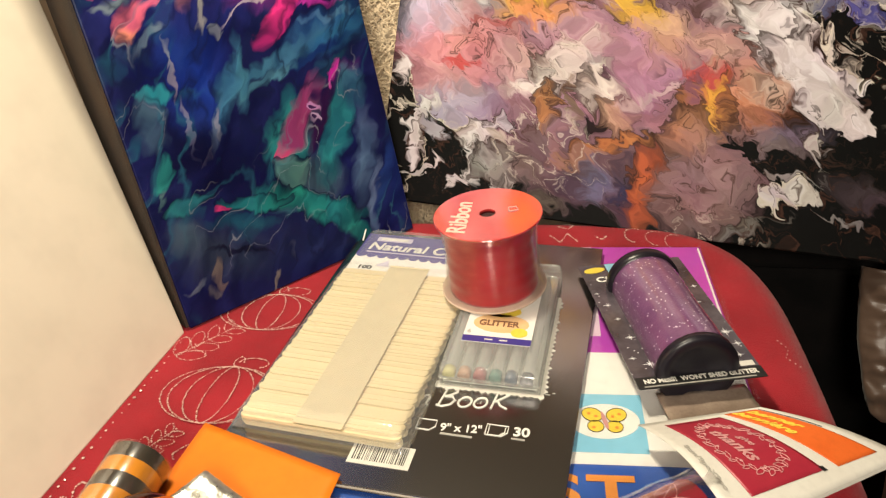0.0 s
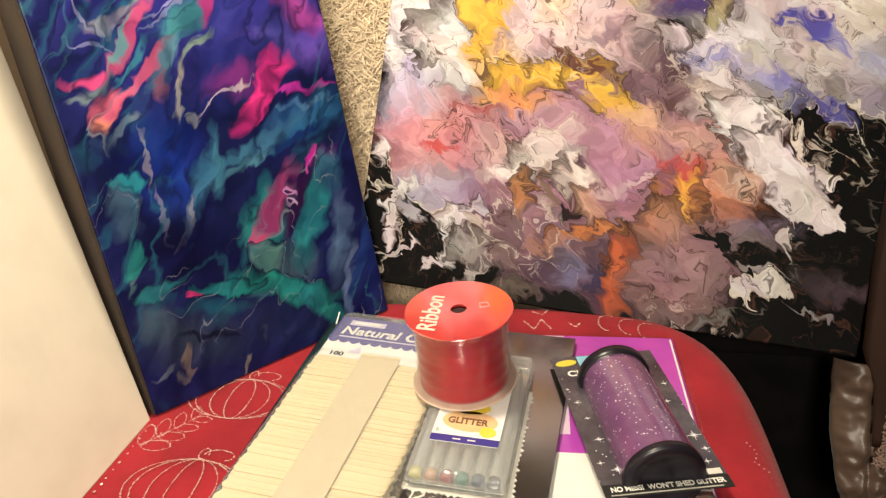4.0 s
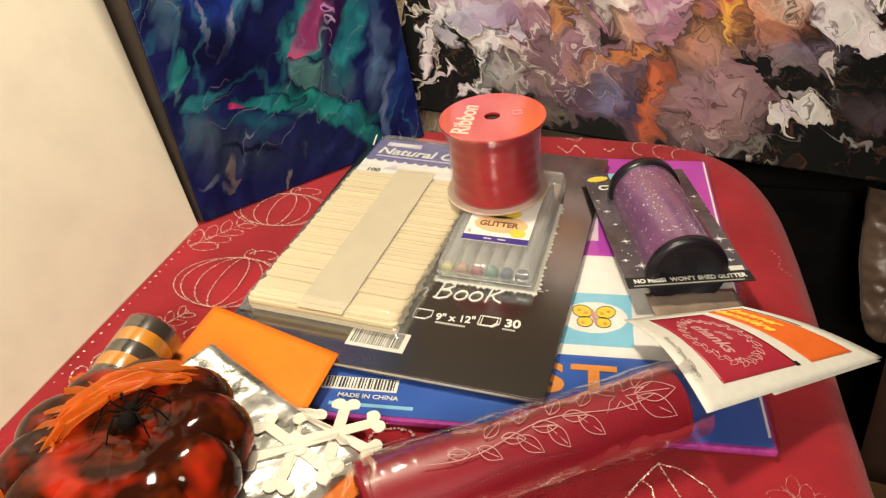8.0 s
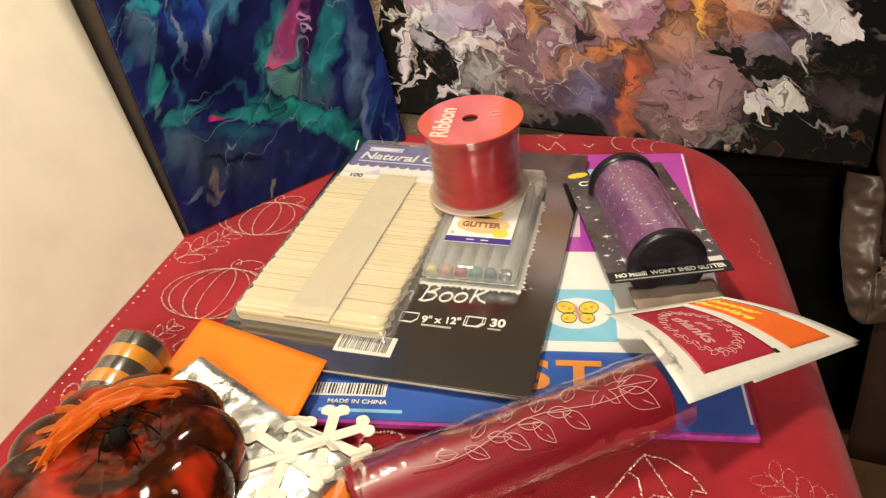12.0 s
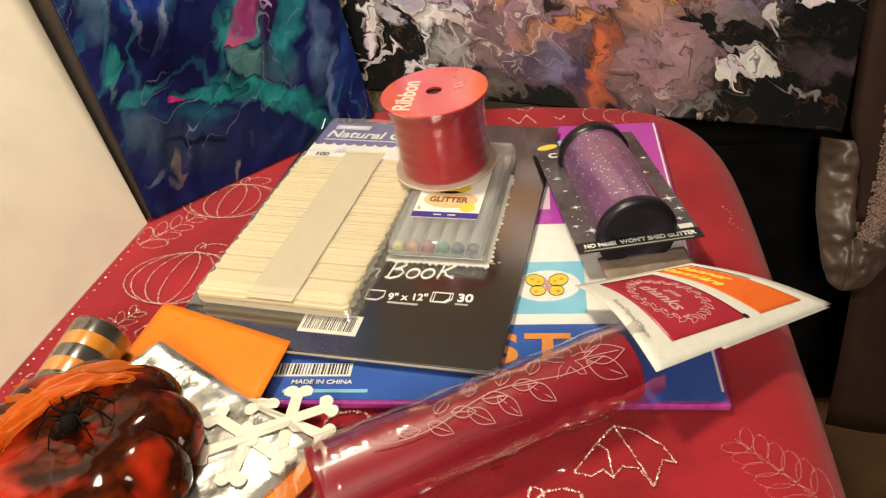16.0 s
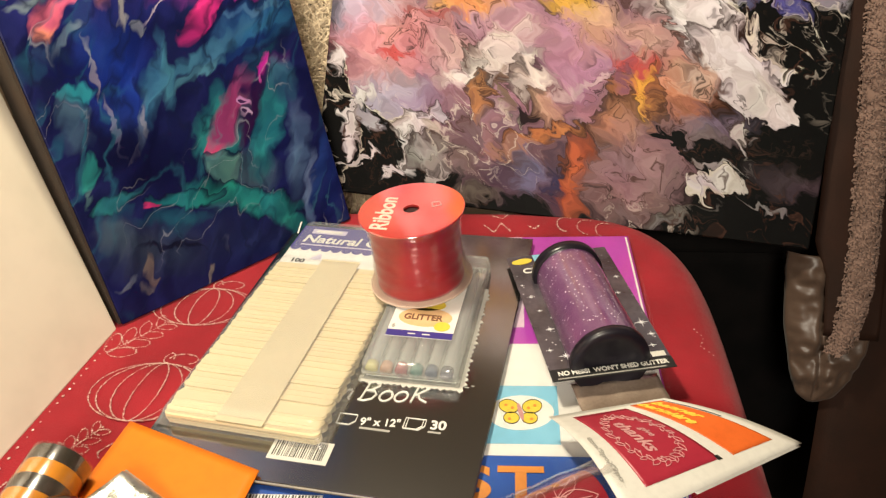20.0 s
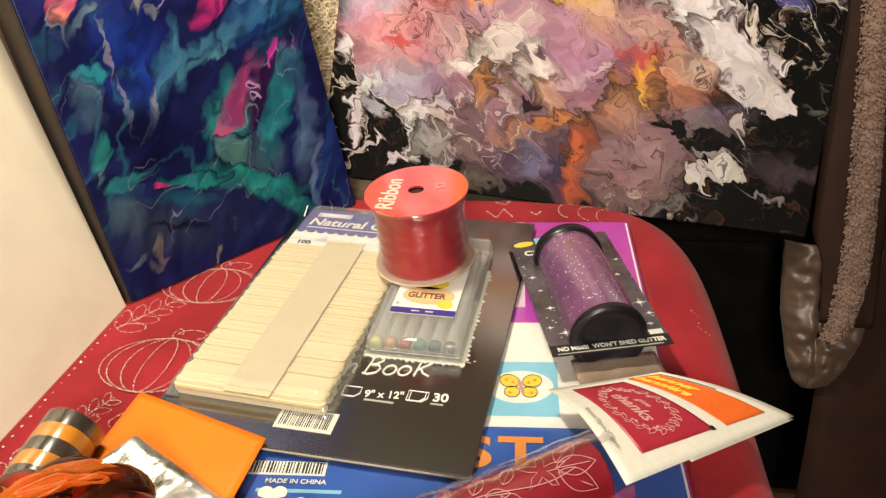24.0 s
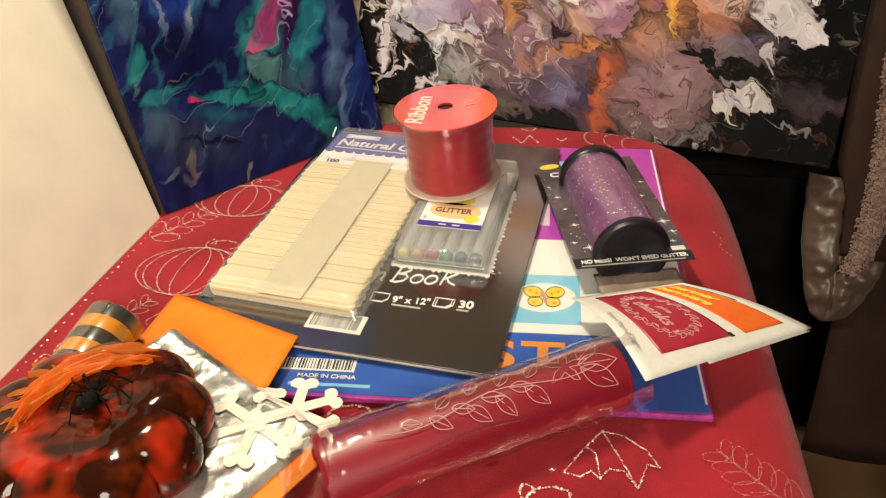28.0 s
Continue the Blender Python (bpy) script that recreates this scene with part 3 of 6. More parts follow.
blob(-0.048, -0.131, 0.0456, 0.0071, 11, 0.40, (0.302, 0.158, 0.130))
blob(-0.004, -0.156, 0.0084, 0.0318, 7, 0.50, (0.043, 0.036, 0.086))
blob(-0.102, -0.189, 0.0552, 0.0090, 4, 0.40, (0.115, 0.094, 0.086))
blob(0.096, -0.058, 0.0527, 0.0380, -9, 0.60, (0.600, 0.250, 0.140))
blob(0.065, -0.072, 0.0273, 0.0447, 6, 0.40, (0.527, 0.204, 0.071), DARK)
blob(0.069, -0.061, 0.0106, 0.0390, 11, 0.40, (0.684, 0.342, 0.068))
blob(0.057, -0.038, 0.0365, 0.0114, -4, 0.40, (0.522, 0.095, 0.091))
blob(0.049, -0.055, 0.0095, 0.0242, 6, 0.40, (0.209, 0.085, 0.125))
blob(0.052, -0.101, 0.0267, 0.0254, 6, 0.50, (0.408, 0.187, 0.122), DARK)
blob(0.071, -0.017, 0.0355, 0.0229, -15, 0.50, (0.532, 0.323, 0.296))
blob(0.082, -0.135, 0.0499, 0.0472, 6, 0.70, (0.302, 0.187, 0.216))
blob(0.052, -0.155, 0.0296, 0.0378, 7, 0.50, (0.245, 0.137, 0.156))
blob(0.076, -0.179, 0.0353, 0.0126, 7, 0.50, (0.173, 0.122, 0.121))
blob(0.097, 0.015, 0.0443, 0.0254, -20, 0.50, (0.665, 0.598, 0.593))
blob(0.120, -0.004, 0.0473, 0.0298, -33, 0.25, (0.703, 0.674, 0.718), DARK)
blob(0.157, -0.036, 0.0575, 0.0226, -30, 0.15, (0.703, 0.674, 0.718), DARK)
blob(0.191, -0.067, 0.0513, 0.0142, -6, 0.10, (0.629, 0.603, 0.643), DARK)
blob(0.174, -0.055, 0.0297, 0.0216, -25, 0.30, (0.595, 0.561, 0.571))
blob(0.196, -0.034, 0.0196, 0.0035, -23, 0.15, (0.703, 0.674, 0.718))
blob(0.170, -0.010, 0.0143, 0.0035, -25, 0.15, (0.703, 0.674, 0.718))
blob(0.137, 0.011, 0.0194, 0.0097, -25, 0.30, (0.703, 0.674, 0.718), DARK)
blob(0.116, -0.051, 0.0350, 0.0158, -15, 0.70, (0.494, 0.361, 0.319))
blob(0.138, -0.089, 0.0435, 0.0126, 6, 0.70, (0.170, 0.136, 0.204))
blob(0.127, -0.109, 0.0378, 0.0151, 6, 0.60, (0.173, 0.137, 0.156))
blob(0.171, -0.101, 0.0080, 0.0244, 32, 0.25, (0.533, 0.511, 0.544), DARK)
blob(0.190, -0.118, 0.0263, 0.0037, 6, 0.15, (0.432, 0.410, 0.415))
blob(0.144, -0.125, 0.0357, 0.0168, 6, 0.10, (0.003, 0.003, 0.003))
blob(0.103, -0.108, 0.0197, 0.0085, -24, 0.10, (0.003, 0.003, 0.003))
blob(0.216, -0.008, 0.0574, 0.0316, -15, 0.08, (0.003, 0.003, 0.003), LACE)
blob(0.185, 0.002, 0.0483, 0.0141, -17, 0.06, (0.003, 0.003, 0.003), LACE)
blob(0.225, -0.108, 0.0508, 0.0347, 6, 0.08, (0.003, 0.003, 0.003))
blob(0.235, -0.044, 0.0254, 0.0418, 6, 0.10, (0.003, 0.003, 0.003))
blob(0.144, -0.152, 0.0191, 0.0127, 27, 0.20, (0.533, 0.511, 0.544), LACE)
blob(0.167, -0.147, 0.0119, 0.0086, 7, 0.20, (0.475, 0.446, 0.449))
blob(0.155, -0.133, 0.0317, 0.0031, 1, 0.30, (0.288, 0.266, 0.276))
blob(0.207, -0.137, 0.0340, 0.0174, -9, 0.60, (0.050, 0.036, 0.043))
blob(0.233, -0.139, 0.0170, 0.0136, 7, 0.60, (0.072, 0.050, 0.069))
blob(0.113, -0.185, 0.0293, 0.0087, 17, 0.40, (0.144, 0.137, 0.130), DARK)
blob(0.144, -0.179, 0.0175, 0.0056, 22, 0.30, (0.158, 0.151, 0.147))
blob(0.194, -0.165, 0.0284, 0.0031, -9, 0.30, (0.216, 0.209, 0.216))
blob(0.185, -0.182, 0.0573, 0.0111, -1, 0.10, (0.003, 0.003, 0.003))
blob(0.036, 0.155, 0.0599, 0.0554, 4, 0.25, (0.095, 0.011, 0.034))
blob(0.010, 0.173, 0.0273, 0.0262, 4, 0.80, (0.380, 0.028, 0.057))
blob(0.072, 0.136, 0.0327, 0.0388, 4, 0.50, (0.048, 0.017, 0.068))
blob(0.046, 0.140, 0.0090, 0.0390, 4, 0.60, (0.342, 0.024, 0.057))
blob(0.046, 0.106, 0.0389, 0.0143, 5, 0.60, (0.067, 0.048, 0.182))
blob(0.020, 0.145, 0.0058, 0.0094, 4, 0.30, (0.760, 0.475, 0.251))
blob(0.034, 0.162, 0.0036, 0.0033, 4, 0.30, (0.760, 0.522, 0.513))
blob(0.043, 0.138, 0.0024, 0.0026, 4, 0.30, (0.712, 0.475, 0.513))
blob(0.037, 0.189, 0.0030, 0.0026, 4, 0.30, (0.712, 0.475, 0.513))
blob(0.048, 0.118, 0.0018, 0.0019, 5, 0.30, (0.665, 0.475, 0.570))
blob(0.057, 0.105, 0.0018, 0.0019, 5, 0.30, (0.665, 0.570, 0.684))
blob(-0.025, 0.162, 0.0110, 0.0460, -11, 0.60, (0.522, 0.361, 0.068))
blob(0.000, 0.128, 0.0104, 0.0347, -41, 0.50, (0.494, 0.342, 0.080))
blob(0.073, 0.103, 0.0108, 0.0219, -11, 0.40, (0.380, 0.342, 0.205), DARK)
blob(0.081, 0.184, 0.0268, 0.0195, 4, 0.80, (0.380, 0.351, 0.376))
blob(0.078, 0.079, 0.0457, 0.0142, 17, 0.40, (0.665, 0.646, 0.730))
blob(0.075, 0.057, 0.0387, 0.0166, -15, 0.60, (0.342, 0.351, 0.627))
blob(0.035, 0.075, 0.0180, 0.0129, 5, 0.40, (0.475, 0.427, 0.479), DARK)
blob(0.087, 0.039, 0.0357, 0.0089, -25, 0.40, (0.627, 0.598, 0.638))
blob(0.200, 0.122, 0.0463, 0.0474, -16, 0.70, (0.627, 0.589, 0.570))
blob(0.163, 0.067, 0.0291, 0.0241, -16, 0.60, (0.475, 0.446, 0.456))
blob(0.222, 0.073, 0.0257, 0.0227, 5, 0.70, (0.351, 0.370, 0.547))
blob(0.107, 0.161, 0.0155, 0.0257, -11, 0.60, (0.152, 0.142, 0.410))
blob(0.122, 0.178, 0.0236, 0.0258, 4, 0.80, (0.456, 0.437, 0.479))
blob(0.166, 0.097, 0.0281, 0.0126, -21, 0.35, (0.095, 0.095, 0.410))
blob(0.137, 0.102, 0.0152, 0.0070, 10, 0.35, (0.095, 0.095, 0.410))
blob(0.185, 0.088, 0.0093, 0.0152, 26, 0.40, (0.247, 0.247, 0.502))
blob(0.212, 0.166, 0.0351, 0.0150, -29, 0.35, (0.085, 0.076, 0.319))
blob(0.223, 0.189, 0.0346, 0.0140, -12, 0.30, (0.038, 0.028, 0.028))
blob(0.137, 0.043, 0.0322, 0.0140, -13, 0.60, (0.190, 0.190, 0.479))
blob(0.180, 0.027, 0.0348, 0.0088, -24, 0.50, (0.104, 0.104, 0.365))
blob(0.152, 0.026, 0.0128, 0.0152, 5, 0.30, (0.095, 0.095, 0.194))
blob(0.218, 0.035, 0.0286, 0.0126, -16, 0.60, (0.304, 0.294, 0.376))
tint(30, 0.20)
bands(9, 9.0, (0.45, 0.34, 0.36), (1.0, 1.0, 1.0), 0.32)
bands(22, 7.0, (0.45, 0.36, 0.34), (1.0, 0.98, 0.96), 0.28, 3)
bands(12, 20.0, (0.20, 0.11, 0.09), (1.0, 1.0, 1.0), 0.16, 7)
veins(18, 0.08, (0.74, 0.64, 0.58), 0.45, 9, 0.56, 0.66, 8.0, 5)
veins(16, 0.08, (0.05, 0.022, 0.016), 0.85, 10, 0.44, 0.54, 11.0, 2)
veins(26, 0.06, (0.020, 0.012, 0.010), 0.85, 16, 0.51, 0.58, 6.0, 3)
POUR_WARM = finish(0.5, 0.0, 0.06)
blob, veins, tint, bands, finish = pour_paint("pour_cells_blue", (0.009, 0.012, 0.078), ((6, 0.006), (14, 0.014), (32, 0.020), (75, 0.016), (180, 0.009)), 5.0, (50, 1.9), 0.5)
# blob colours are dimmed in the lower part, as the light falls off
blob(-0.048, 0.112, 0.0515, 0.0494, -8, 0.70, (0.045, 0.032, 0.338))
blob(0.009, 0.050, 0.1421, 0.0750, 8, 0.70, (0.045, 0.045, 0.312))
blob(-0.048, -0.057, 0.0306, 0.0507, -18, 0.60, (0.013, 0.045, 0.320))
blob(0.106, 0.020, 0.0458, 0.0356, -12, 0.60, (0.120, 0.070, 0.377))
blob(0.101, 0.099, 0.0288, 0.0129, -17, 0.30, (0.040, 0.360, 0.429))
blob(0.069, 0.118, 0.0545, 0.0084, 9, 0.40, (0.050, 0.240, 0.390))
blob(-0.021, 0.080, 0.0608, 0.0063, 28, 0.40, (0.040, 0.200, 0.390))
blob(0.079, 0.079, 0.0366, 0.0077, 0, 0.50, (0.012, 0.050, 0.221))
blob(-0.066, 0.053, 0.0157, 0.0053, 3, 0.30, (0.400, 0.340, 0.416))
blob(-0.046, 0.063, 0.0351, 0.0042, 35, 0.35, (0.340, 0.300, 0.442))
blob(-0.015, 0.092, 0.0313, 0.0038, 39, 0.35, (0.360, 0.320, 0.494))
blob(0.012, 0.116, 0.0250, 0.0097, 27, 0.35, (0.451, 0.392, 0.561))
blob(0.062, 0.131, 0.0502, 0.0047, 4, 0.35, (0.451, 0.412, 0.586))
blob(-0.080, 0.061, 0.0174, 0.0019, -67, 0.30, (0.300, 0.280, 0.468))
blob(-0.082, 0.040, 0.0174, 0.0015, -29, 0.30, (0.220, 0.220, 0.442))
blob(0.011, 0.072, 0.0585, 0.0020, 23, 0.30, (0.340, 0.320, 0.598))
blob(-0.001, 0.063, 0.0489, 0.0020, 27, 0.30, (0.260, 0.260, 0.520))
blob(0.059, 0.094, 0.0161, 0.0104, -28, 0.30, (0.400, 0.380, 0.650))
blob(0.061, 0.092, 0.0118, 0.0064, -28, 0.30, (0.060, 0.050, 0.286))
blob(0.033, 0.082, 0.0339, 0.0036, 9, 0.40, (0.050, 0.200, 0.390))
blob(-0.013, 0.137, 0.0182, 0.0057, 11, 0.40, (0.539, 0.049, 0.255))
blob(0.025, 0.135, 0.0269, 0.0025, 3, 0.40, (0.400, 0.040, 0.260))
blob(-0.065, 0.083, 0.0030, 0.0130, -26, 0.40, (0.441, 0.039, 0.280))
blob(-0.090, 0.130, 0.0123, 0.0328, -7, 0.50, (0.050, 0.220, 0.312))
blob(-0.057, 0.040, 0.0421, 0.0062, 44, 0.25, (0.725, 0.098, 0.255))
blob(-0.095, 0.018, 0.0160, 0.0048, 7, 0.30, (0.725, 0.078, 0.255))
blob(-0.062, 0.039, 0.0283, 0.0028, 46, 0.30, (0.220, 0.380, 0.416))
blob(-0.050, 0.014, 0.0478, 0.0054, 35, 0.25, (0.725, 0.127, 0.255))
blob(-0.082, -0.003, 0.0117, 0.0189, -37, 0.25, (0.784, 0.147, 0.229))
blob(-0.058, 0.024, 0.0270, 0.0039, 38, 0.30, (0.050, 0.220, 0.338))
blob(-0.091, 0.010, 0.0231, 0.0043, 26, 0.40, (0.160, 0.200, 0.260))
blob(-0.088, -0.015, 0.0072, 0.0100, -16, 0.50, (0.804, 0.274, 0.178))
blob(-0.009, 0.046, 0.0126, 0.0297, -54, 0.40, (0.070, 0.280, 0.364))
blob(-0.031, 0.017, 0.0087, 0.0263, -40, 0.40, (0.100, 0.240, 0.338))
blob(-0.000, 0.026, 0.0050, 0.0247, -49, 0.35, (0.220, 0.300, 0.286))
blob(-0.022, -0.006, 0.0050, 0.0321, -25, 0.30, (0.280, 0.270, 0.286))
blob(-0.040, 0.001, 0.0058, 0.0136, -15, 0.50, (0.300, 0.120, 0.208))
blob(-0.019, -0.030, 0.0062, 0.0076, -16, 0.30, (0.246, 0.246, 0.277))
blob(0.050, 0.070, 0.0301, 0.0065, 1, 0.40, (0.451, 0.059, 0.306))
blob(0.013, 0.056, 0.0051, 0.0177, -31, 0.40, (0.490, 0.049, 0.255))
blob(0.095, 0.040, 0.0290, 0.0145, -29, 0.50, (0.431, 0.069, 0.331))
blob(0.022, -0.008, 0.0282, 0.0156, 5, 0.50, (0.160, 0.025, 0.182))
blob(0.062, 0.002, 0.0167, 0.0127, 14, 0.40, (0.725, 0.039, 0.255))
blob(0.041, -0.023, 0.0090, 0.0414, -44, 0.25, (0.784, 0.034, 0.255))
blob(0.014, -0.018, 0.0334, 0.0022, 19, 0.30, (0.400, 0.300, 0.390))
blob(0.083, -0.023, 0.0383, 0.0041, -4, 0.30, (0.568, 0.039, 0.357))
blob(0.053, 0.026, 0.0356, 0.0056, -3, 0.50, (0.060, 0.050, 0.286))
blob(0.087, -0.048, 0.0517, 0.0222, 7, 0.50, (0.030, 0.140, 0.325))
blob(0.045, -0.057, 0.0409, 0.0073, 24, 0.40, (0.049, 0.164, 0.298))
blob(0.091, -0.036, 0.0390, 0.0036, -1, 0.40, (0.080, 0.220, 0.390))
blob(0.059, -0.066, 0.0555, 0.0049, 11, 0.40, (0.010, 0.033, 0.149))
blob(0.010, -0.066, 0.0445, 0.0058, 22, 0.40, (0.041, 0.148, 0.267))
blob(-0.023, -0.077, 0.0086, 0.0350, -36, 0.35, (0.041, 0.156, 0.277))
blob(-0.009, -0.070, 0.0076, 0.0308, -13, 0.35, (0.049, 0.180, 0.298))
blob(0.012, -0.077, 0.0334, 0.0053, 19, 0.35, (0.057, 0.180, 0.277))
blob(-0.045, -0.102, 0.0047, 0.0266, -35, 0.40, (0.098, 0.139, 0.256))
blob(-0.040, -0.097, 0.0026, 0.0153, -20, 0.30, (0.213, 0.230, 0.320))
blob(-0.065, -0.051, 0.0019, 0.0264, -8, 0.30, (0.246, 0.221, 0.320))
blob(-0.066, -0.094, 0.0019, 0.0299, -8, 0.30, (0.180, 0.180, 0.341))
blob(-0.063, -0.122, 0.0021, 0.0125, -42, 0.30, (0.262, 0.246, 0.384))
blob(-0.088, -0.035, 0.0137, 0.0101, -18, 0.40, (0.025, 0.057, 0.128))
blob(-0.076, -0.025, 0.0191, 0.0040, 35, 0.30, (0.164, 0.197, 0.277))
blob(-0.041, -0.138, 0.0619, 0.0345, -23, 0.50, (0.003, 0.004, 0.041))
blob(-0.083, -0.046, 0.0235, 0.0154, -18, 0.50, (0.005, 0.008, 0.075))
blob(-0.085, -0.061, 0.0177, 0.0067, -6, 0.25, (0.025, 0.246, 0.298))
blob(-0.095, -0.083, 0.0138, 0.0273, -5, 0.40, (0.049, 0.098, 0.160))
blob(-0.100, -0.125, 0.0088, 0.0141, -38, 0.25, (0.025, 0.246, 0.235))
blob(-0.106, -0.145, 0.0028, 0.0126, -24, 0.40, (0.082, 0.164, 0.192))
blob(0.017, -0.125, 0.0219, 0.0423, -41, 0.30, (0.025, 0.205, 0.224))
blob(0.032, -0.112, 0.0122, 0.0428, -42, 0.35, (0.328, 0.041, 0.149))
blob(0.049, -0.121, 0.0094, 0.0379, -41, 0.35, (0.041, 0.008, 0.064))
blob(0.083, -0.092, 0.0247, 0.0091, 20, 0.40, (0.082, 0.016, 0.128))
blob(0.073, -0.089, 0.0057, 0.0145, -45, 0.25, (0.784, 0.029, 0.433))
blob(0.064, -0.100, 0.0031, 0.0048, -19, 0.25, (0.784, 0.098, 0.459))
blob(0.045, -0.110, 0.0037, 0.0036, -19, 0.20, (0.608, 0.245, 0.510))
blob(0.045, -0.110, 0.0018, 0.0018, -19, 0.20, (0.066, 0.016, 0.085))
blob(0.043, -0.119, 0.0037, 0.0036, -20, 0.20, (0.647, 0.392, 0.612))
blob(0.043, -0.119, 0.0018, 0.0018, -20, 0.20, (0.066, 0.016, 0.085))
blob(0.007, -0.141, 0.0083, 0.0114, -31, 0.30, (0.549, 0.059, 0.178))
blob(0.010, -0.158, 0.0156, 0.0164, -22, 0.20, (0.115, 0.254, 0.267), NIGHT)
blob(-0.004, -0.151, 0.0035, 0.0035, -22, 0.30, (0.041, 0.082, 0.107))
blob(0.034, -0.174, 0.0255, 0.0241, -23, 0.60, (0.057, 0.098, 0.139))
blob(0.065, -0.135, 0.0145, 0.0568, -31, 0.35, (0.025, 0.221, 0.245))
blob(0.092, -0.103, 0.0192, 0.0196, 9, 0.50, (0.041, 0.139, 0.213))
blob(0.020, -0.193, 0.0628, 0.0129, -31, 0.30, (0.016, 0.197, 0.192), NIGHT)
blob(0.052, -0.225, 0.0350, 0.0108, -58, 0.35, (0.016, 0.172, 0.181))
blob(-0.031, -0.173, 0.0334, 0.0076, -12, 0.30, (0.016, 0.213, 0.213), NIGHT)
blob(-0.088, -0.159, 0.0263, 0.0074, 6, 0.30, (0.025, 0.213, 0.224), NIGHT)
blob(-0.056, -0.170, 0.0082, 0.0040, -9, 0.25, (0.588, 0.034, 0.166))
blob(-0.046, -0.187, 0.0330, 0.0081, -15, 0.60, (0.012, 0.098, 0.149))
blob(0.084, -0.167, 0.0122, 0.0540, -18, 0.50, (0.082, 0.131, 0.245))
blob(0.084, -0.213, 0.0062, 0.0461, -17, 0.40, (0.131, 0.180, 0.320))
blob(0.102, -0.192, 0.0058, 0.0507, -27, 0.40, (0.016, 0.041, 0.171))
blob(0.123, -0.188, 0.0223, 0.0654, -22, 0.60, (0.013, 0.029, 0.160))
blob(-0.004, -0.226, 0.0847, 0.0251, -26, 0.60, (0.015, 0.021, 0.091))
blob(-0.075, -0.204, 0.0495, 0.0278, -27, 0.60, (0.029, 0.041, 0.085))
blob(-0.097, -0.183, 0.0202, 0.0183, -26, 0.50, (0.049, 0.074, 0.117))
blob(-0.057, -0.208, 0.0327, 0.0029, -17, 0.40, (0.007, 0.008, 0.032))
blob(-0.080, -0.222, 0.0045, 0.0152, -12, 0.30, (0.180, 0.139, 0.128))
blob(-0.089, -0.234, 0.0074, 0.0055, -29, 0.40, (0.131, 0.123, 0.139))
blob(-0.032, -0.243, 0.0030, 0.0148, -35, 0.30, (0.164, 0.139, 0.149))
blob(-0.102, -0.221, 0.0111, 0.0042, 17, 0.30, (0.115, 0.139, 0.192))
tint(22, 0.30)
bands(10, 9.0, (0.18, 0.22, 0.36), (0.95, 0.95, 0.95), 0.60, 1)
bands(16, 8.0, (0.35, 0.45, 0.60), (1.0, 1.0, 1.0), 0.45, 6)
veins(12, 0.16, (0.02, 0.12, 0.19), 0.45, 7, 0.48, 0.60, 9.0, 1)
veins(18, 0.20, (0.004, 0.007, 0.035), 0.7, 9, 0.44, 0.56, 8.0, 2)
veins(13, 0.08, (0.05, 0.20, 0.26), 0.40, 9, 0.50, 0.60, 9.0, 4)
veins(13, 0.040, (0.30, 0.31, 0.38), 0.45, 10, 0.57, 0.64, 9.0, 3)
POUR_BLUE = finish(0.4, 0.0, 0.15)


def canvas(name, m, w, h, depth, paint, label):
    ob = thing(name, m, label, "painting", "poured paintings leaning behind the table")
    bm = box(-w / 2, w / 2, -h / 2, h / 2, -depth, 0.0, 0.0015, 2)
    part("painted_face", bm, paint, ob)
    for k, (a, b, c, d) in enumerate(((-w / 2 + .004, -w / 2 + .03, -h / 2 + .004, h / 2 - .004), (w / 2 - .03, w / 2 - .004, -h / 2 + .004, h / 2 - .004),
                                      (-w / 2 + .03, w / 2 - .03, -h / 2 + .004, -h / 2 + .03), (-w / 2 + .03, w / 2 - .03, h / 2 - .03, h / 2 - .004))):
        part("stretcher_bar", box(a, b, c, d, -depth - 0.012, -depth), CANVAS_EDGE, ob)
    return ob


BIG_POSE = frame3((0.1926, 0.7716, 0.6624), (0.9692, -0.2231, -0.1041), (0.1902, 0.4101, 0.892))
canvas("pour_painting", BIG_POSE, 0.489, 0.397, 0.020, POUR_WARM, "large poured acrylic painting, white, peach, yellow and violet swirls on black")
BLUE_POSE = frame3((-0.1753, 0.6850, 0.7363), (0.7824, 0.6227, 0.0), (-0.1421, 0.1785, 0.9736))
blue = canvas("pour_painting", BLUE_POSE, 0.238, 0.508, 0.052, POUR_BLUE, "tall poured acrylic painting, deep blue and teal with pink")
part("edge_tape", box(-0.1215, -0.1192, -0.252, 0.252, -0.064, -0.001), CANVAS_EDGE, blue, "dark brown canvas edge")


# the plain white canvas that leans beside the table, its foot on the throw
PRIMED = surface("white_primer", (0.74, 0.66, 0.54), (0.72, 0.64, 0.52), 3.0, 0.34, rough2=0.40, bump=0.03, bump_scale=700)
white = thing("blank_canvas", frame3((-0.2370, 0.5635, T), (0.263, 0.965, 0.0), (-0.345, 0.094, 0.934)), "plain white primed canvas leaning beside the table", "canvas")
LEAN, TALL = 0.25, 0.50
bm = box(-0.46, 0.0, 0.0, TALL, -0.018, 0.0, 0.0012, 2)
for vert in bm.verts:
    vert.co.x += LEAN * vert.co.y
part("primed_face", bm, PRIMED, white)
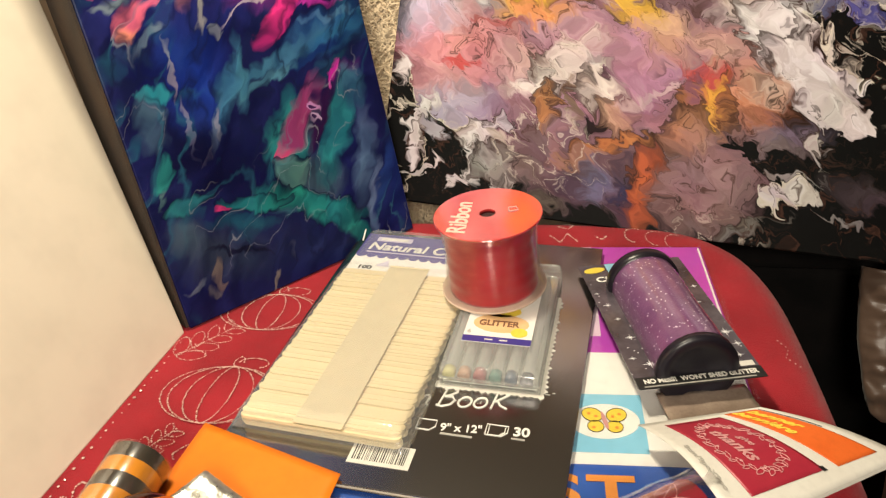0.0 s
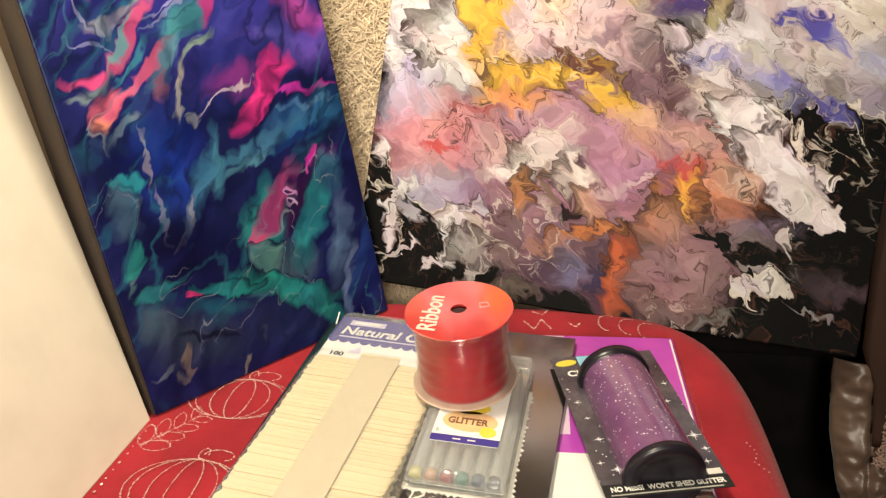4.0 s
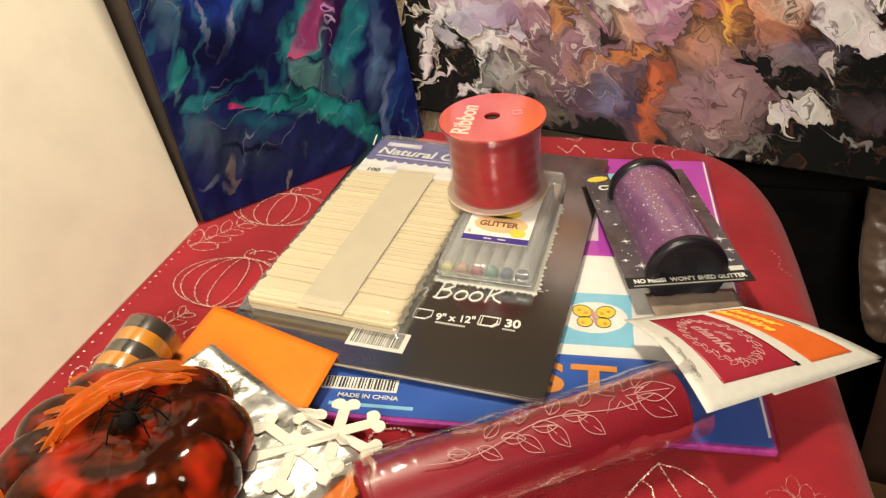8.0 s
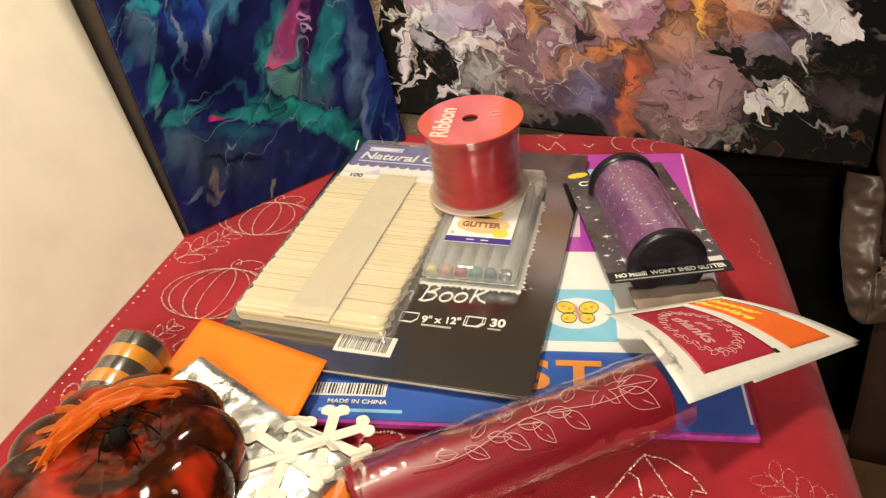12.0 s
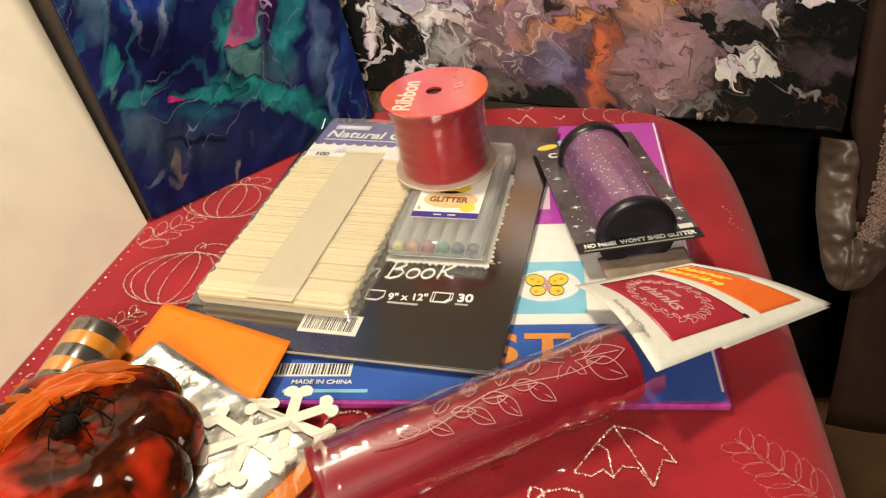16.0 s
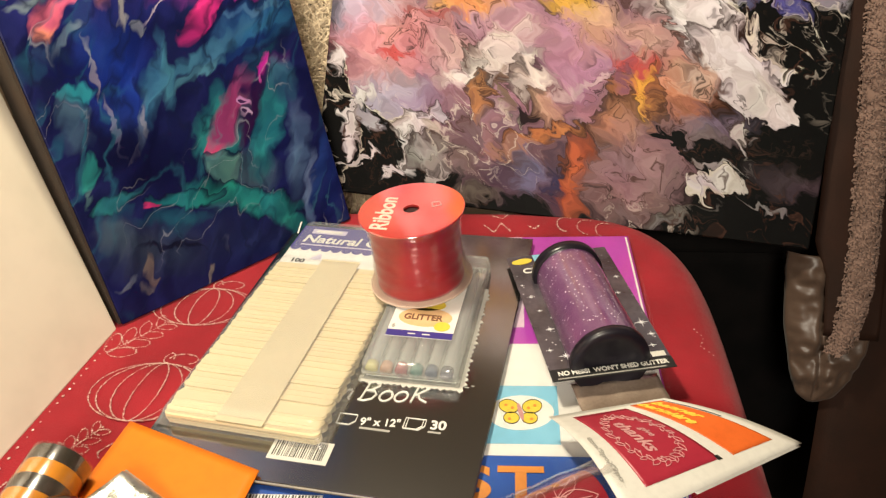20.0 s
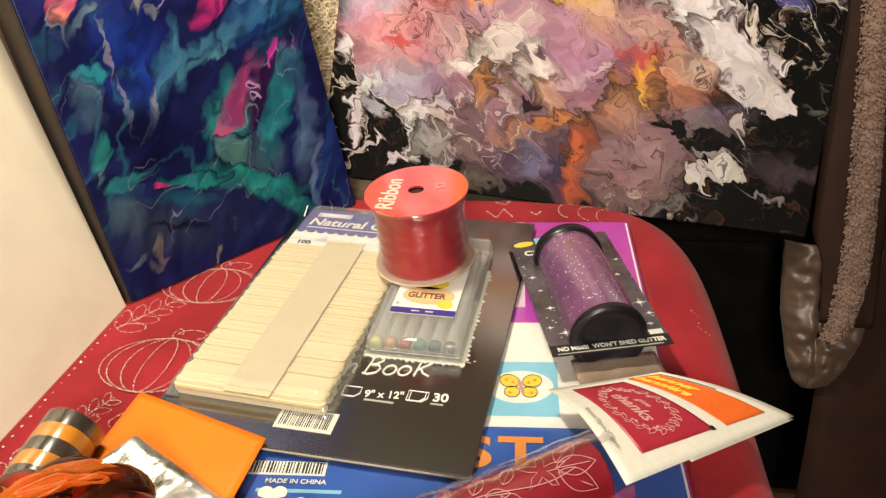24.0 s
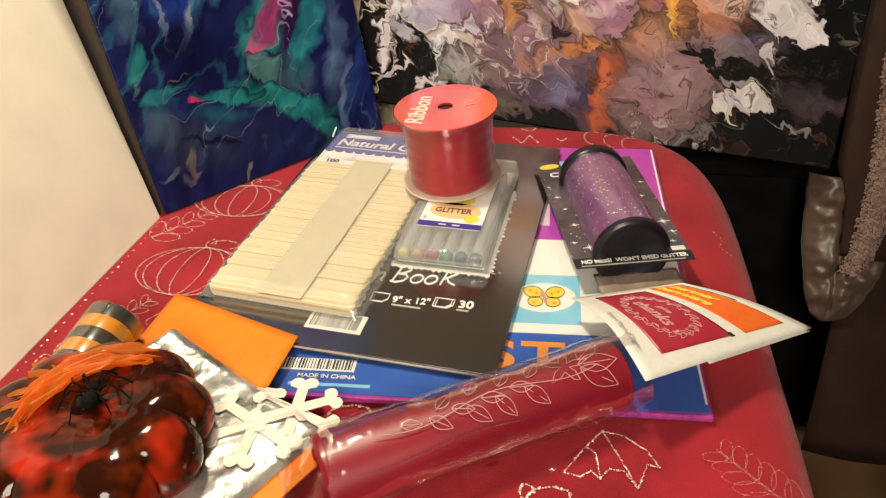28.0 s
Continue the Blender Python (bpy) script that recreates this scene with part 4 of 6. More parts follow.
for x0, x1, y0, y1 in ((-0.455, -0.425, 0.005, TALL - 0.005), (-0.035, -0.005, 0.005, TALL - 0.005), (-0.425, -0.035, 0.005, 0.035), (-0.425, -0.035, TALL - 0.035, TALL - 0.005)):
    bm = box(x0, x1, y0, y1, -0.030, -0.0181)
    for vert in bm.verts:
        vert.co.x += LEAN * vert.co.y
    part("stretcher_bar", bm, CANVAS_EDGE, white)


# ---- the table with its plush cloth ----
TABLE = pose(-0.0299, 0.4336, 0.0, 0, 0, -9)
table = thing("ottoman", TABLE, "square padded ottoman under the red plush throw", "ottoman")
part("body", box(-0.235, 0.235, -0.255, 0.255, 0.06, T - 0.012, 0.03, 3), BLACK_CLOTH, table)
for sx in (-1, 1):
    for sy in (-1, 1):
        part("leg", lathe([(0, 0.0), (0.018, 0.0), (0.024, 0.06), (0, 0.06)], 16, pose(sx * 0.19, sy * 0.21, 0)), BLACK_PLASTIC, table)


def cloth_outline(a, grow=0.0):
    n = 5.0
    ax, ay = 0.276 + grow, 0.310 + grow
    c, s = math.cos(a), math.sin(a)
    r = 1.0 / ((abs(c) / ax) ** n + (abs(s) / ay) ** n) ** (1 / n)
    return r * c, r * s


def plush_cloth():
    bm = bmesh.new()
    seg = 180
    prof = [(f, 0.0) for f in np.linspace(0.06, 0.90, 22)]
    rings = []
    centre = bm.verts.new((0, 0, T))
    for f, _ in prof:
        rings.append([(cloth_outline(2 * math.pi * k / seg)[0] * f, cloth_outline(2 * math.pi * k / seg)[1] * f, T) for k in range(seg)])
    for q in range(1, 9):
        a = q / 8 * math.pi / 2
        rings.append([(cloth_outline(2 * math.pi * k / seg)[0] * (0.90 + 0.10 * math.sin(a)), cloth_outline(2 * math.pi * k / seg)[1] * (0.90 + 0.10 * math.sin(a)), T - 0.030 * (1 - math.cos(a))) for k in range(seg)])
    for q in range(1, 15):
        d = 0.028 * q
        ring = []
        for k in range(seg):
            a = 2 * math.pi * k / seg
            fold = (0.004 + 0.0012 * q) * math.sin(a * 13 + 1.2 * math.sin(a * 3)) * min(1, q / 4)
            x, y = cloth_outline(a, 0.0016 * q + fold)
            ring.append((x, y, T - 0.030 - d))
        rings.append(ring)
    vs = []
    for ring in rings:
        row = []
        for x, y, z in ring:
            p = Vector((x * 9, y * 9, z * 9))
            row.append(bm.verts.new((x, y, z + 0.0014 * noise.noise(p) + 0.0006 * noise.noise(p * 4))))
        vs.append(row)
    for k in range(seg):
        bm.faces.new((centre, vs[0][k], vs[0][(k + 1) % seg]))
    for a, b in zip(vs, vs[1:]):
        for k in range(seg):
            q = (k + 1) % seg
            bm.faces.new((a[k], b[k], b[q], a[q]))
    return bm


throw = thing("plush_throw", TABLE, "wine red plush throw printed with silver glitter pumpkins, bats and leaves", "blanket")
part("cloth", plush_cloth(), PLUSH, throw, smooth=True)
INV = TABLE.inverted()


def cloth_height(x, y):
    f = ((abs(x) / 0.276) ** 5 + (abs(y) / 0.310) ** 5) ** 0.2
    q = min(1.0, max(0.0, (f - 0.90) / 0.10))
    return T + 0.0010 - 0.030 * (1 - math.sqrt(1 - q * q))


def motif(paths, radius=0.0007, step=0.0014):
    flat = [[(INV @ Vector((x, y, 0)))[:2] for x, y in p] for p in paths]
    return tagged(part("glitter_print", beads(flat, radius, step, cloth_height, rng), GLITTER, throw), kind="stuff")


def pumpkin_lines(cx, cy, w, h, turn):
    rows = []
    for f in (0.22, 0.55, 0.85, 1.0):
        for s in (-1, 1):
            rows.append(arc(cx, cy, s * w * 0.5 * f, h * 0.5, -90, 90, 22, turn))
    c, s = math.cos(radians(turn)), math.sin(radians(turn))
    sx, sy = cx - s * h * 0.5, cy + c * h * 0.5
    rows.append(arc(sx + 0.002, sy + 0.006, 0.004, 0.006, 0, 300, 10, turn))
    rows.append(arc(sx + 0.014, sy + 0.003, 0.012, 0.006, 180, -60, 14, turn))
    return rows


def leaf_lines(x, y, length, turn, lobes=4):
    c, s = math.cos(radians(turn)), math.sin(radians(turn))
    rows = [[(x, y), (x + length * c, y + length * s)]]
    for k in range(lobes):
        f = (k + 0.6) / lobes
        px, py = x + length * f * c, y + length * f * s
        r = length * 0.16 * (1.15 - 0.5 * f)
        for side in (-1, 1):
            rows.append(arc(px - side * s * r * 0.9, py + side * c * r * 0.9, r * 1.3, r * 0.62, 0, 350, 12, turn + side * 48))
    return rows


def bat_lines(x, y, w, turn):
    c, s = math.cos(radians(turn)), math.sin(radians(turn))
    base = [(-0.5, -0.10), (-0.22, 0.22), (0.0, 0.42), (0.22, 0.34), (0.42, 0.12), (0.5, -0.10), (0.38, -0.05), (0.22, -0.34), (0.12, -0.12), (-0.02, -0.08), (-0.14, -0.20), (-0.22, -0.10), (-0.34, -0.16), (-0.5, -0.10)]
    ribs = [[(0.0, 0.42), (0.10, 0.1), (0.22, -0.34)], [(-0.22, 0.22), (-0.12, 0.12), (-0.14, -0.20)]]
    return [[(x + w * (u * c - v * s), y + w * (u * s + v * c)) for u, v in p] for p in [base] + ribs]


motif(pumpkin_lines(-0.190, 0.482, 0.090, 0.062, -12))
motif(pumpkin_lines(-0.168, 0.585, 0.090, 0.052, -10))
motif(bat_lines(0.104, 0.277, 0.055, 0), 0.0007, 0.0012)
motif(leaf_lines(0.196, 0.240, 0.052, 124, 6), 0.00030, 0.0013)
motif(leaf_lines(-0.262, 0.365, 0.062, 62, 4), 0.0009, 0.002)
motif(leaf_lines(-0.235, 0.532, 0.055, 40, 4), 0.0007, 0.0018)
motif(leaf_lines(-0.238, 0.418, 0.040, 48, 4), 0.0007, 0.0018)
motif([arc(-0.196, 0.424, 0.012, 0.007, 200, 20, 14, 20), arc(-0.190, 0.415, 0.010, 0.012, 100, -80, 12)], 0.0009, 0.0016)
motif(pumpkin_lines(0.052, 0.225, 0.080, 0.056, 0), 0.0010, 0.0015)
motif([arc(0.166, 0.672, 0.010, 0.014, 60, 250, 12), arc(0.184, 0.664, 0.010, 0.014, 60, 250, 12), arc(0.200, 0.655, 0.010, 0.014, 60, 250, 12)], 0.0009, 0.0022)
motif([[(0.086, 0.682), (0.094, 0.668), (0.103, 0.684), (0.110, 0.668)], [(0.096, 0.700), (0.106, 0.692), (0.112, 0.702), (0.104, 0.706)], [(0.128, 0.676), (0.133, 0.668), (0.138, 0.674)]], 0.0010, 0.0024)
motif([arc(-0.05, 0.322, 0.014, 0.008, 20, 200, 10), arc(-0.02, 0.316, 0.016, 0.007, 200, 360, 10), arc(0.01, 0.314, 0.012, 0.006, 20, 200, 10)], 0.0012, 0.0022)
motif([[(0.232, 0.50), (0.236, 0.49), (0.230, 0.48), (0.237, 0.47)], [(0.222, 0.405), (0.228, 0.395)]], 0.0007, 0.004)
motif([[(-0.2340, 0.556), (-0.2460, 0.512), (-0.2600, 0.460), (-0.2740, 0.408), (-0.2850, 0.368)], [(-0.223, 0.545), (-0.222, 0.550)]], 0.0011, 0.008)


# ---- the boxed art kit ----
kit = thing("art_kit", pose(0.171, 0.302, T + 0.0015, 0, 0, -7.6), "flat shrink-wrapped craft kit with magenta, white and blue printed face", "craft kit")
KW, KH, KT = 0.292, 0.336, 0.0050
part("carton", box(-KW, 0, 0, KH, 0, KT - 0.0004, 0.0012), PINK, kit, "glittery pink edge")
part("printed_face", box(-KW + .002, -.002, 0.180, KH - .002, KT - 0.0004, KT), MAGENTA, kit, "magenta printed panel")
part("printed_face", box(-KW + .002, -.002, 0.068, 0.1798, KT - 0.0004, KT), WHITE_PRINT, kit, "white printed panel")
part("printed_face", box(-KW + .002, -.002, 0.003, 0.0678, KT - 0.0004, KT), BLUE_PRINT, kit, "royal blue printed panel")
part("printed_face", box(-KW + .002, -0.098, 0.2, KH - .002, KT, KT + 0.0002), surface("pale_lilac_print", (0.66, 0.42, 0.60), (0.74, 0.60, 0.70), 16.0, 0.2, coat=0.5), kit, "pale lilac printed panel")
part("picture_panel", box(-0.172, -0.076, 0.078, 0.133, KT, KT + 0.0003), SKY_PRINT, kit, "sky blue picture panel")
part("white_patch", flat_shape(arc(-0.102, 0.1065, 0.023, 0.0165, 0, 345, 24, 4), KT + 0.0003, KT + 0.0005), WHITE_PRINT, kit, "white patch round the butterfly")
for u, v, rx, ry, tn in ((-0.1100, 0.1120, 0.0072, 0.0062, -38), (-0.0940, 0.1120, 0.0072, 0.0062, 38), (-0.1082, 0.1010, 0.0054, 0.0054, 28), (-0.0958, 0.1010, 0.0054, 0.0054, -28)):
    part("butterfly_wing", flat_shape(arc(u, v, rx, ry, 0, 345, 20, tn), KT + 0.0005, KT + 0.0007), YELLOW_PRINT, kit, "yellow butterfly wing")
    part("wing_outline", tube([(px, py, KT + 0.0008) for px, py in arc(u, v, rx, ry, 0, 360, 20, tn)], 0.00026, 4), BLACK_INK, kit, "thin dark wing outline")
part("butterfly_body", flat_shape(arc(-0.102, 0.1065, 0.0015, 0.0085, 0, 340, 12, 12), KT + 0.0008, KT + 0.0011), PALE_INK, kit, "pink butterfly body")
for u, v in ((-0.1120, 0.1130), (-0.1095, 0.1000), (-0.0920, 0.1130), (-0.0945, 0.1000), (-0.1075, 0.1105), (-0.0965, 0.1105)):
    part("wing_spot", flat_shape(arc(u, v, 0.0012, 0.0012, 0, 330, 8), KT + 0.0007, KT + 0.0010), ORANGE_PRINT, kit)
for letter, x in (("S", -0.1420), ("T", -0.1165)):
    lettering(letter, 0.036, ORANGE_PRINT, kit, x, 0.0335, KT + 0.0004, name="title_letter", bold=0.001, stretch=1.3, label="chunky orange letter")
part("barcode_panel", box(-0.278, -0.225, 0.022, 0.033, KT, KT + 0.0003), WHITE_PRINT, kit)
for k in range(24):
    x = -0.276 + k * 0.0021
    part("barcode_bar", box(x, x + rng.choice((0.0006, 0.0009, 0.0013)), 0.0235, 0.0325, KT + 0.0003, KT + 0.0005), BLACK_INK, kit)
lettering("MADE IN CHINA", 0.0048, WHITE_INK, kit, -0.262, 0.0155, KT + 0.0004, bold=0.0001, stretch=1.1)
part("small_print", box(-0.266, -0.212, 0.0085, 0.0112, KT, KT + 0.0003), SKY_PRINT, kit)
part("hinge_line", box(-0.004, -0.0025, 0.01, KH - 0.005, KT, KT + 0.0008), WHITE_PRINT, kit, "pale folded edge")
part("shrink_wrap", grid_sheet(24, 28, lambda u, v: (-KW - 0.001 + (KW + 0.004) * u, -0.001 + (KH + 0.002) * v, KT + 0.0014 + 0.0008 * noise.noise((u * 9, v * 9, 1)))), CELLO, kit, "clear shrink wrap", True)


# ---- the black paper book ----
book = thing("sketch_book", pose(-0.0261, 0.5162, T + 0.0088, 0, 0, -16.0), "black glossy nine by twelve paper pad lying on the kit", "book")
part("page_block", box(-0.1137, 0.1137, -0.1517, 0.1517, 0.0009, 0.0034), PAGES, book, "pale pages")
part("back_cover", box(-0.1145, 0.1145, -0.1525, 0.1525, 0, 0.0009, 0.0003), BLACK_COVER, book)
part("front_cover", box(-0.1145, 0.1145, -0.1525, 0.1525, 0.0034, 0.0044, 0.0004), BLACK_COVER, book)
BZ = 0.0046
def pen_word(strokes, x, y, size, turn):
    """Handwritten strokes on the cover, one part for each letter."""
    c, s = math.cos(radians(turn)), math.sin(radians(turn))
    for letter in strokes:
        bm = bmesh.new()
        for line in letter:
            tube([(x + size * ((u + 0.22 * v) * c - v * s), y + size * ((u + 0.22 * v) * s + v * c), BZ) for u, v in line], 0.00085, 5, bm)
        part("title_letter", bm, WHITE_INK, book, "white handwritten letter")


LOW_N = [[(0, 0), (0.03, 0.52)], [(0.02, 0.30), (0.12, 0.50), (0.24, 0.52), (0.30, 0.42), (0.28, 0.10), (0.36, 0.02)]]
BIG_B = [[(0.06, 0.0), (0.10, 0.95)], [(0.0, 0.88), (0.25, 1.0), (0.48, 0.92), (0.50, 0.74), (0.30, 0.56), (0.12, 0.50)], [(0.14, 0.52), (0.42, 0.50), (0.55, 0.32), (0.46, 0.10), (0.20, 0.0), (-0.02, 0.06)]]
LOW_O = [arc(0.24, 0.26, 0.22, 0.25, 100, 470, 14)]
BIG_K = [[(0.08, 0.0), (0.10, 0.92)], [(0.52, 0.72), (0.12, 0.34)], [(0.20, 0.42), (0.34, 0.18), (0.62, 0.02)]]


def shift_letter(letter, dx):
    return [[(u + dx, v) for u, v in line] for line in letter]


pen_word([LOW_N, shift_letter(BIG_B, 0.66), shift_letter(LOW_O, 1.34), shift_letter(LOW_O, 1.88), shift_letter(BIG_K, 2.46)], 0.0060, -0.0757, 0.0200, 6)
lettering("9\" x 12\"", 0.0095, WHITE_INK, book, 0.0275, -0.0965, BZ, turn=5, bold=0.0002, stretch=0.90)
lettering("30", 0.0110, WHITE_INK, book, 0.0755, -0.0925, BZ, turn=4, bold=0.0003, stretch=1.0)
part("small_print", box(0.0285, 0.0500, -0.1000, -0.0982, BZ, BZ + .0002), GREY_INK, book)
part("small_print", box(0.0750, 0.0840, -0.0960, -0.0945, BZ, BZ + .0002), GREY_INK, book)


def page_icon(x, y, n):
    for k in range(n):
        o = k * 0.0018
        pts = [(x + o, y), (x + 0.009 + o, y), (x + 0.0125 + o, y + 0.0035), (x + 0.0125 + o, y + 0.0095), (x + o, y + 0.0095), (x + o, y)]
        part("page_icon", tube([(a, b, BZ) for a, b in pts], 0.0005, 5), WHITE_INK, book)


page_icon(0.0115, -0.0975, 1)
page_icon(0.0575, -0.0945, 2)
part("barcode_panel", box(-0.0240, 0.0172, -0.1345, -0.1160, BZ - .0001, BZ + .0002), WHITE_PAPER, book, "white barcode sticker")
x = -0.0215
while x < 0.0145:
    w = rng.choice((0.0003, 0.0005, 0.0008))
    part("barcode_bar", box(x, x + w, -0.1315, -0.1175, BZ + .0002, BZ + .0004), BLACK_INK, book)
    x += w + rng.choice((0.0006, 0.0009, 0.0013))
for k in range(22):
    x = -0.030 + k * 0.0050 + rng.uniform(-0.001, 0.001)
    part("scribble", box(x + 0.02, x + 0.02 + rng.uniform(0.0010, 0.0035), -0.0482 - 0.001 * (k % 3), -0.0472 - 0.001 * (k % 3), BZ, BZ + .0002), GREY_INK, book)


# ---- the pack of craft sticks ----
PACK = pose(-0.1622, 0.4325, T + 0.0140, 0, 0, -17.5)
pack = thing("craft_stick_pack", PACK, "clear bag of pale wooden craft sticks with a purple header card", "craft sticks")
WOODS = [surface("stick_wood", (0.82, 0.70, 0.48), (0.74, 0.62, 0.40), 90.0, 0.6, bump=0.2, bump_scale=400)]
m, nt, p = nodes_of("stick_wood_varied")
info = nt.nodes.new("ShaderNodeObjectInfo")
cotex = nt.nodes.new("ShaderNodeTexCoord")
mp = add(nt, "ShaderNodeMapping", Scale=(6, 160, 160))
nt.links.new(cotex.outputs["Object"], mp.inputs[0])
grain = noise_node(nt, 3.0, 4, 0.6, mp.outputs[0])
tone = mix_rgb(nt, info.outputs["Random"], (0.77, 0.66, 0.42), (0.71, 0.60, 0.37))
nt.links.new(mix_rgb(nt, remap(nt, grain.outputs[0], 0.45, 0.7, 0, 0.4), tone, (0.56, 0.46, 0.28)), p.inputs["Base Color"])
p.inputs["Roughness"].default_value = 0.6
STICK_WOOD = m
bm = bmesh.new()
outline = arc(0.1143 - 0.0046, 0, 0.0046, 0.0046, -90, 90, 8) + arc(0.0046, 0, 0.0046, 0.0046, 90, 270, 8)
flat_shape(outline, 0, 0.0019, bm)
bmesh.ops.recalc_face_normals(bm, faces=bm.faces[:])
stick_mesh = bpy.data.meshes.new("craft_stick")
bm.to_mesh(stick_mesh)
bm.free()
stick_mesh.materials.append(STICK_WOOD)
def lay_stick(y, z, tilt):
    s = new("craft_stick", stick_mesh)
    s.parent = pack
    s.matrix_basis = pose(0.0012 + rng.uniform(-0.0009, 0.0009), y, z, tilt, rng.uniform(-.2, .2), rng.uniform(-0.6, 0.6))


for layer in range(2):
    for k in range(20):
        lay_stick(0.0055 + k * 0.00928 + rng.uniform(-0.0004, 0.0004), 0.0008 + layer * 0.00205 + rng.uniform(0, 0.0004), rng.uniform(-3, 3))
part("inner_stack", box(0.004, 0.1115, 0.004, 0.190, 0.0050, 0.0070, 0.0008), WOODS[0], pack, "pale sticks packed below")
for k in range(46):
    lay_stick(0.0050 + k * 0.00402 + rng.uniform(-0.0012, 0.0012), 0.0070 + rng.uniform(-0.0004, 0.0005), -7 + rng.uniform(-4, 4))
PT = 0.0097
part("paper_band", grid_sheet(2, 24, lambda u, v: (0.042 + 0.035 * u, -0.0002 + 0.196 * v, PT + 0.0019 + 0.0002 * math.sin(v * 40)), 0.0004), BAND_PAPER, pack, "tan paper band")
HY = 0.192
part("header_card", box(-0.001, 0.118, HY, HY + 0.066, 0.004, 0.0046), WHITE_PRINT, pack, "white header card")
part("header_print", box(-0.001, 0.118, HY + 0.030, HY + 0.066, 0.0046, 0.0049), PURPLE_INK, pack, "purple printed band")
for k in range(12):
    part("scallop", flat_shape(arc(0.0039 + k * 0.00995, HY + 0.0302, 0.0050, 0.0052, 180, 360, 10), 0.0046, 0.00492), PURPLE_INK, pack)
lettering("Natural Craft", 0.0172, WHITE_INK, pack, 0.006, HY + 0.0385, 0.0051, shear=0.15, bold=0.0004, stretch=1.05)
part("card_corner", flat_shape([(-0.003, HY + 0.050), (-0.0015, HY + 0.050), (-0.0085, HY + 0.078), (-0.0100, HY + 0.079)], 0.006, 0.0066), WHITE_PRINT, pack, "white plastic sliver at the corner")
part("logo_shape", box(0.010, 0.044, HY + 0.0535, HY + 0.0610, 0.0049, 0.0051), LAVENDER, pack)
part("logo_shape", box(0.014, 0.040, HY + 0.0555, HY + 0.0590, 0.0051, 0.0053), WHITE_INK, pack)
part("small_print", box(0.007, 0.085, HY + 0.0335, HY + 0.0352, 0.0049, 0.0051), LAVENDER, pack)
lettering("100", 0.0075, BLACK_INK, pack, 0.008, HY + 0.006, 0.0048, bold=0.0003, stretch=1.2)
part("triangle_print", flat_shape([(0.024, HY + 0.012), (0.036, HY + 0.012), (0.033, HY + 0.022)], 0.0046, 0.0048), LAVENDER, pack)


def bag_skin(u, v):
    x, y = -0.005 + 0.126 * u, -0.002 + 0.265 * v
    edge = min(u, 1 - u) * 2
    z = PT + 0.0038 if v < 0.72 else PT + 0.0038 - 0.0072 * min(1, (v - 0.72) / 0.06)
    z *= min(1, edge * 6) ** 0.5 * min(1, v * 28) ** 0.5
    return x, y, z + 0.0007 * noise.noise((u * 7, v * 16, 3)) * min(1, edge * 4) + 0.0006


part("bag", grid_sheet(40, 80, bag_skin), BAG, pack, "clear plastic bag", True)


# ---- the clear case of gel pens ----
pens = thing("gel_pen_case", pose(-0.0262, 0.4610, T + 0.0140, 0, 0, -15.0), "clear plastic case of six glitter gel pens", "pen case")
CW, CL, CH = 0.0725, 0.150, 0.0150
part("case_base", box(0, CW, 0, CL, 0, 0.0012, 0.0005), CASE, pens, "clear base")
part("case_lid", box(0.0005, CW - 0.0005, 0.0005, CL - 0.0005, 0.0018, CH, 0.0042, 3), CASE, pens, "clear lid", True)
part("case_rim", tube([(0.001, 0.001, 0.006), (CW - .001, 0.001, 0.006), (CW - .001, CL - .001, 0.006), (0.001, CL - .001, 0.006), (0.001, 0.001, 0.006)], 0.0010, 6), CASE, pens)
for k, c in enumerate(((0.62, 0.58, 0.26), (0.52, 0.30, 0.20), (0.40, 0.09, 0.10), (0.07, 0.24, 0.20), (0.05, 0.09, 0.16), (0.04, 0.05, 0.07))):
    ink = surface("pen_ink", c, None, 60.0, 0.25, fleck=((0.9, 0.9, 0.9), 900.0, 0.9))
    pen = part("gel_pen", lathe([(0, 0), (0.0028, 0), (0.0042, 0.002), (0.0042, 0.118), (0.0026, 0.126), (0.0008, 0.134), (0, 0.134)], 14, pose(0.0070 + k * 0.0111, 0.0045, 0.0066, -90, 0, 0)), PEN_CLEAR, pens, "translucent pen barrel", True)
    part("pen_plug", lathe([(0, 0), (0.0040, 0), (0.0046, 0.0012), (0.0046, 0.0072), (0, 0.0072)], 14, pose(0.0070 + k * 0.0111, 0.0028, 0.0066, -90, 0, 0)), ink, pen, "coloured end plug", True)
part("inlay", box(0.003, CW - 0.003, 0.003, CL - 0.003, 0.0013, 0.0017), surface("pale_inlay", (0.84, 0.85, 0.80), (0.80, 0.81, 0.76), 40.0, 0.4), pens, "pale frosted inlay")
jag = random.Random(4)
bottom = [(-0.002 + k * (CW + 0.005) / 34, -0.0012 - (0.0028 if k % 2 else 0.0008) * jag.uniform(0.5, 1.3)) for k in range(35)]
side = [(CW + 0.0012 + (0.0030 if k % 2 else 0.0008) * jag.uniform(0.5, 1.3), 0.002 + k * 0.118 / 46) for k in range(47)]
part("torn_edge", flat_shape([(-0.002, 0.004)] + bottom + side + [(CW - 0.004, 0.120), (CW - 0.004, 0.004)], -0.0006, -0.0001), WHITE_PAPER, pens, "torn white paper edge")
LZ = CH + 0.0004
part("label", box(0.0105, 0.0610, 0.0330, 0.1000, CH - .0002, LZ), WHITE_PRINT, pens, "white paper label")
part("label_band", box(0.0105, 0.0610, 0.0330, 0.0400, LZ, LZ + .0002), PURPLE_INK, pens, "blue label band")
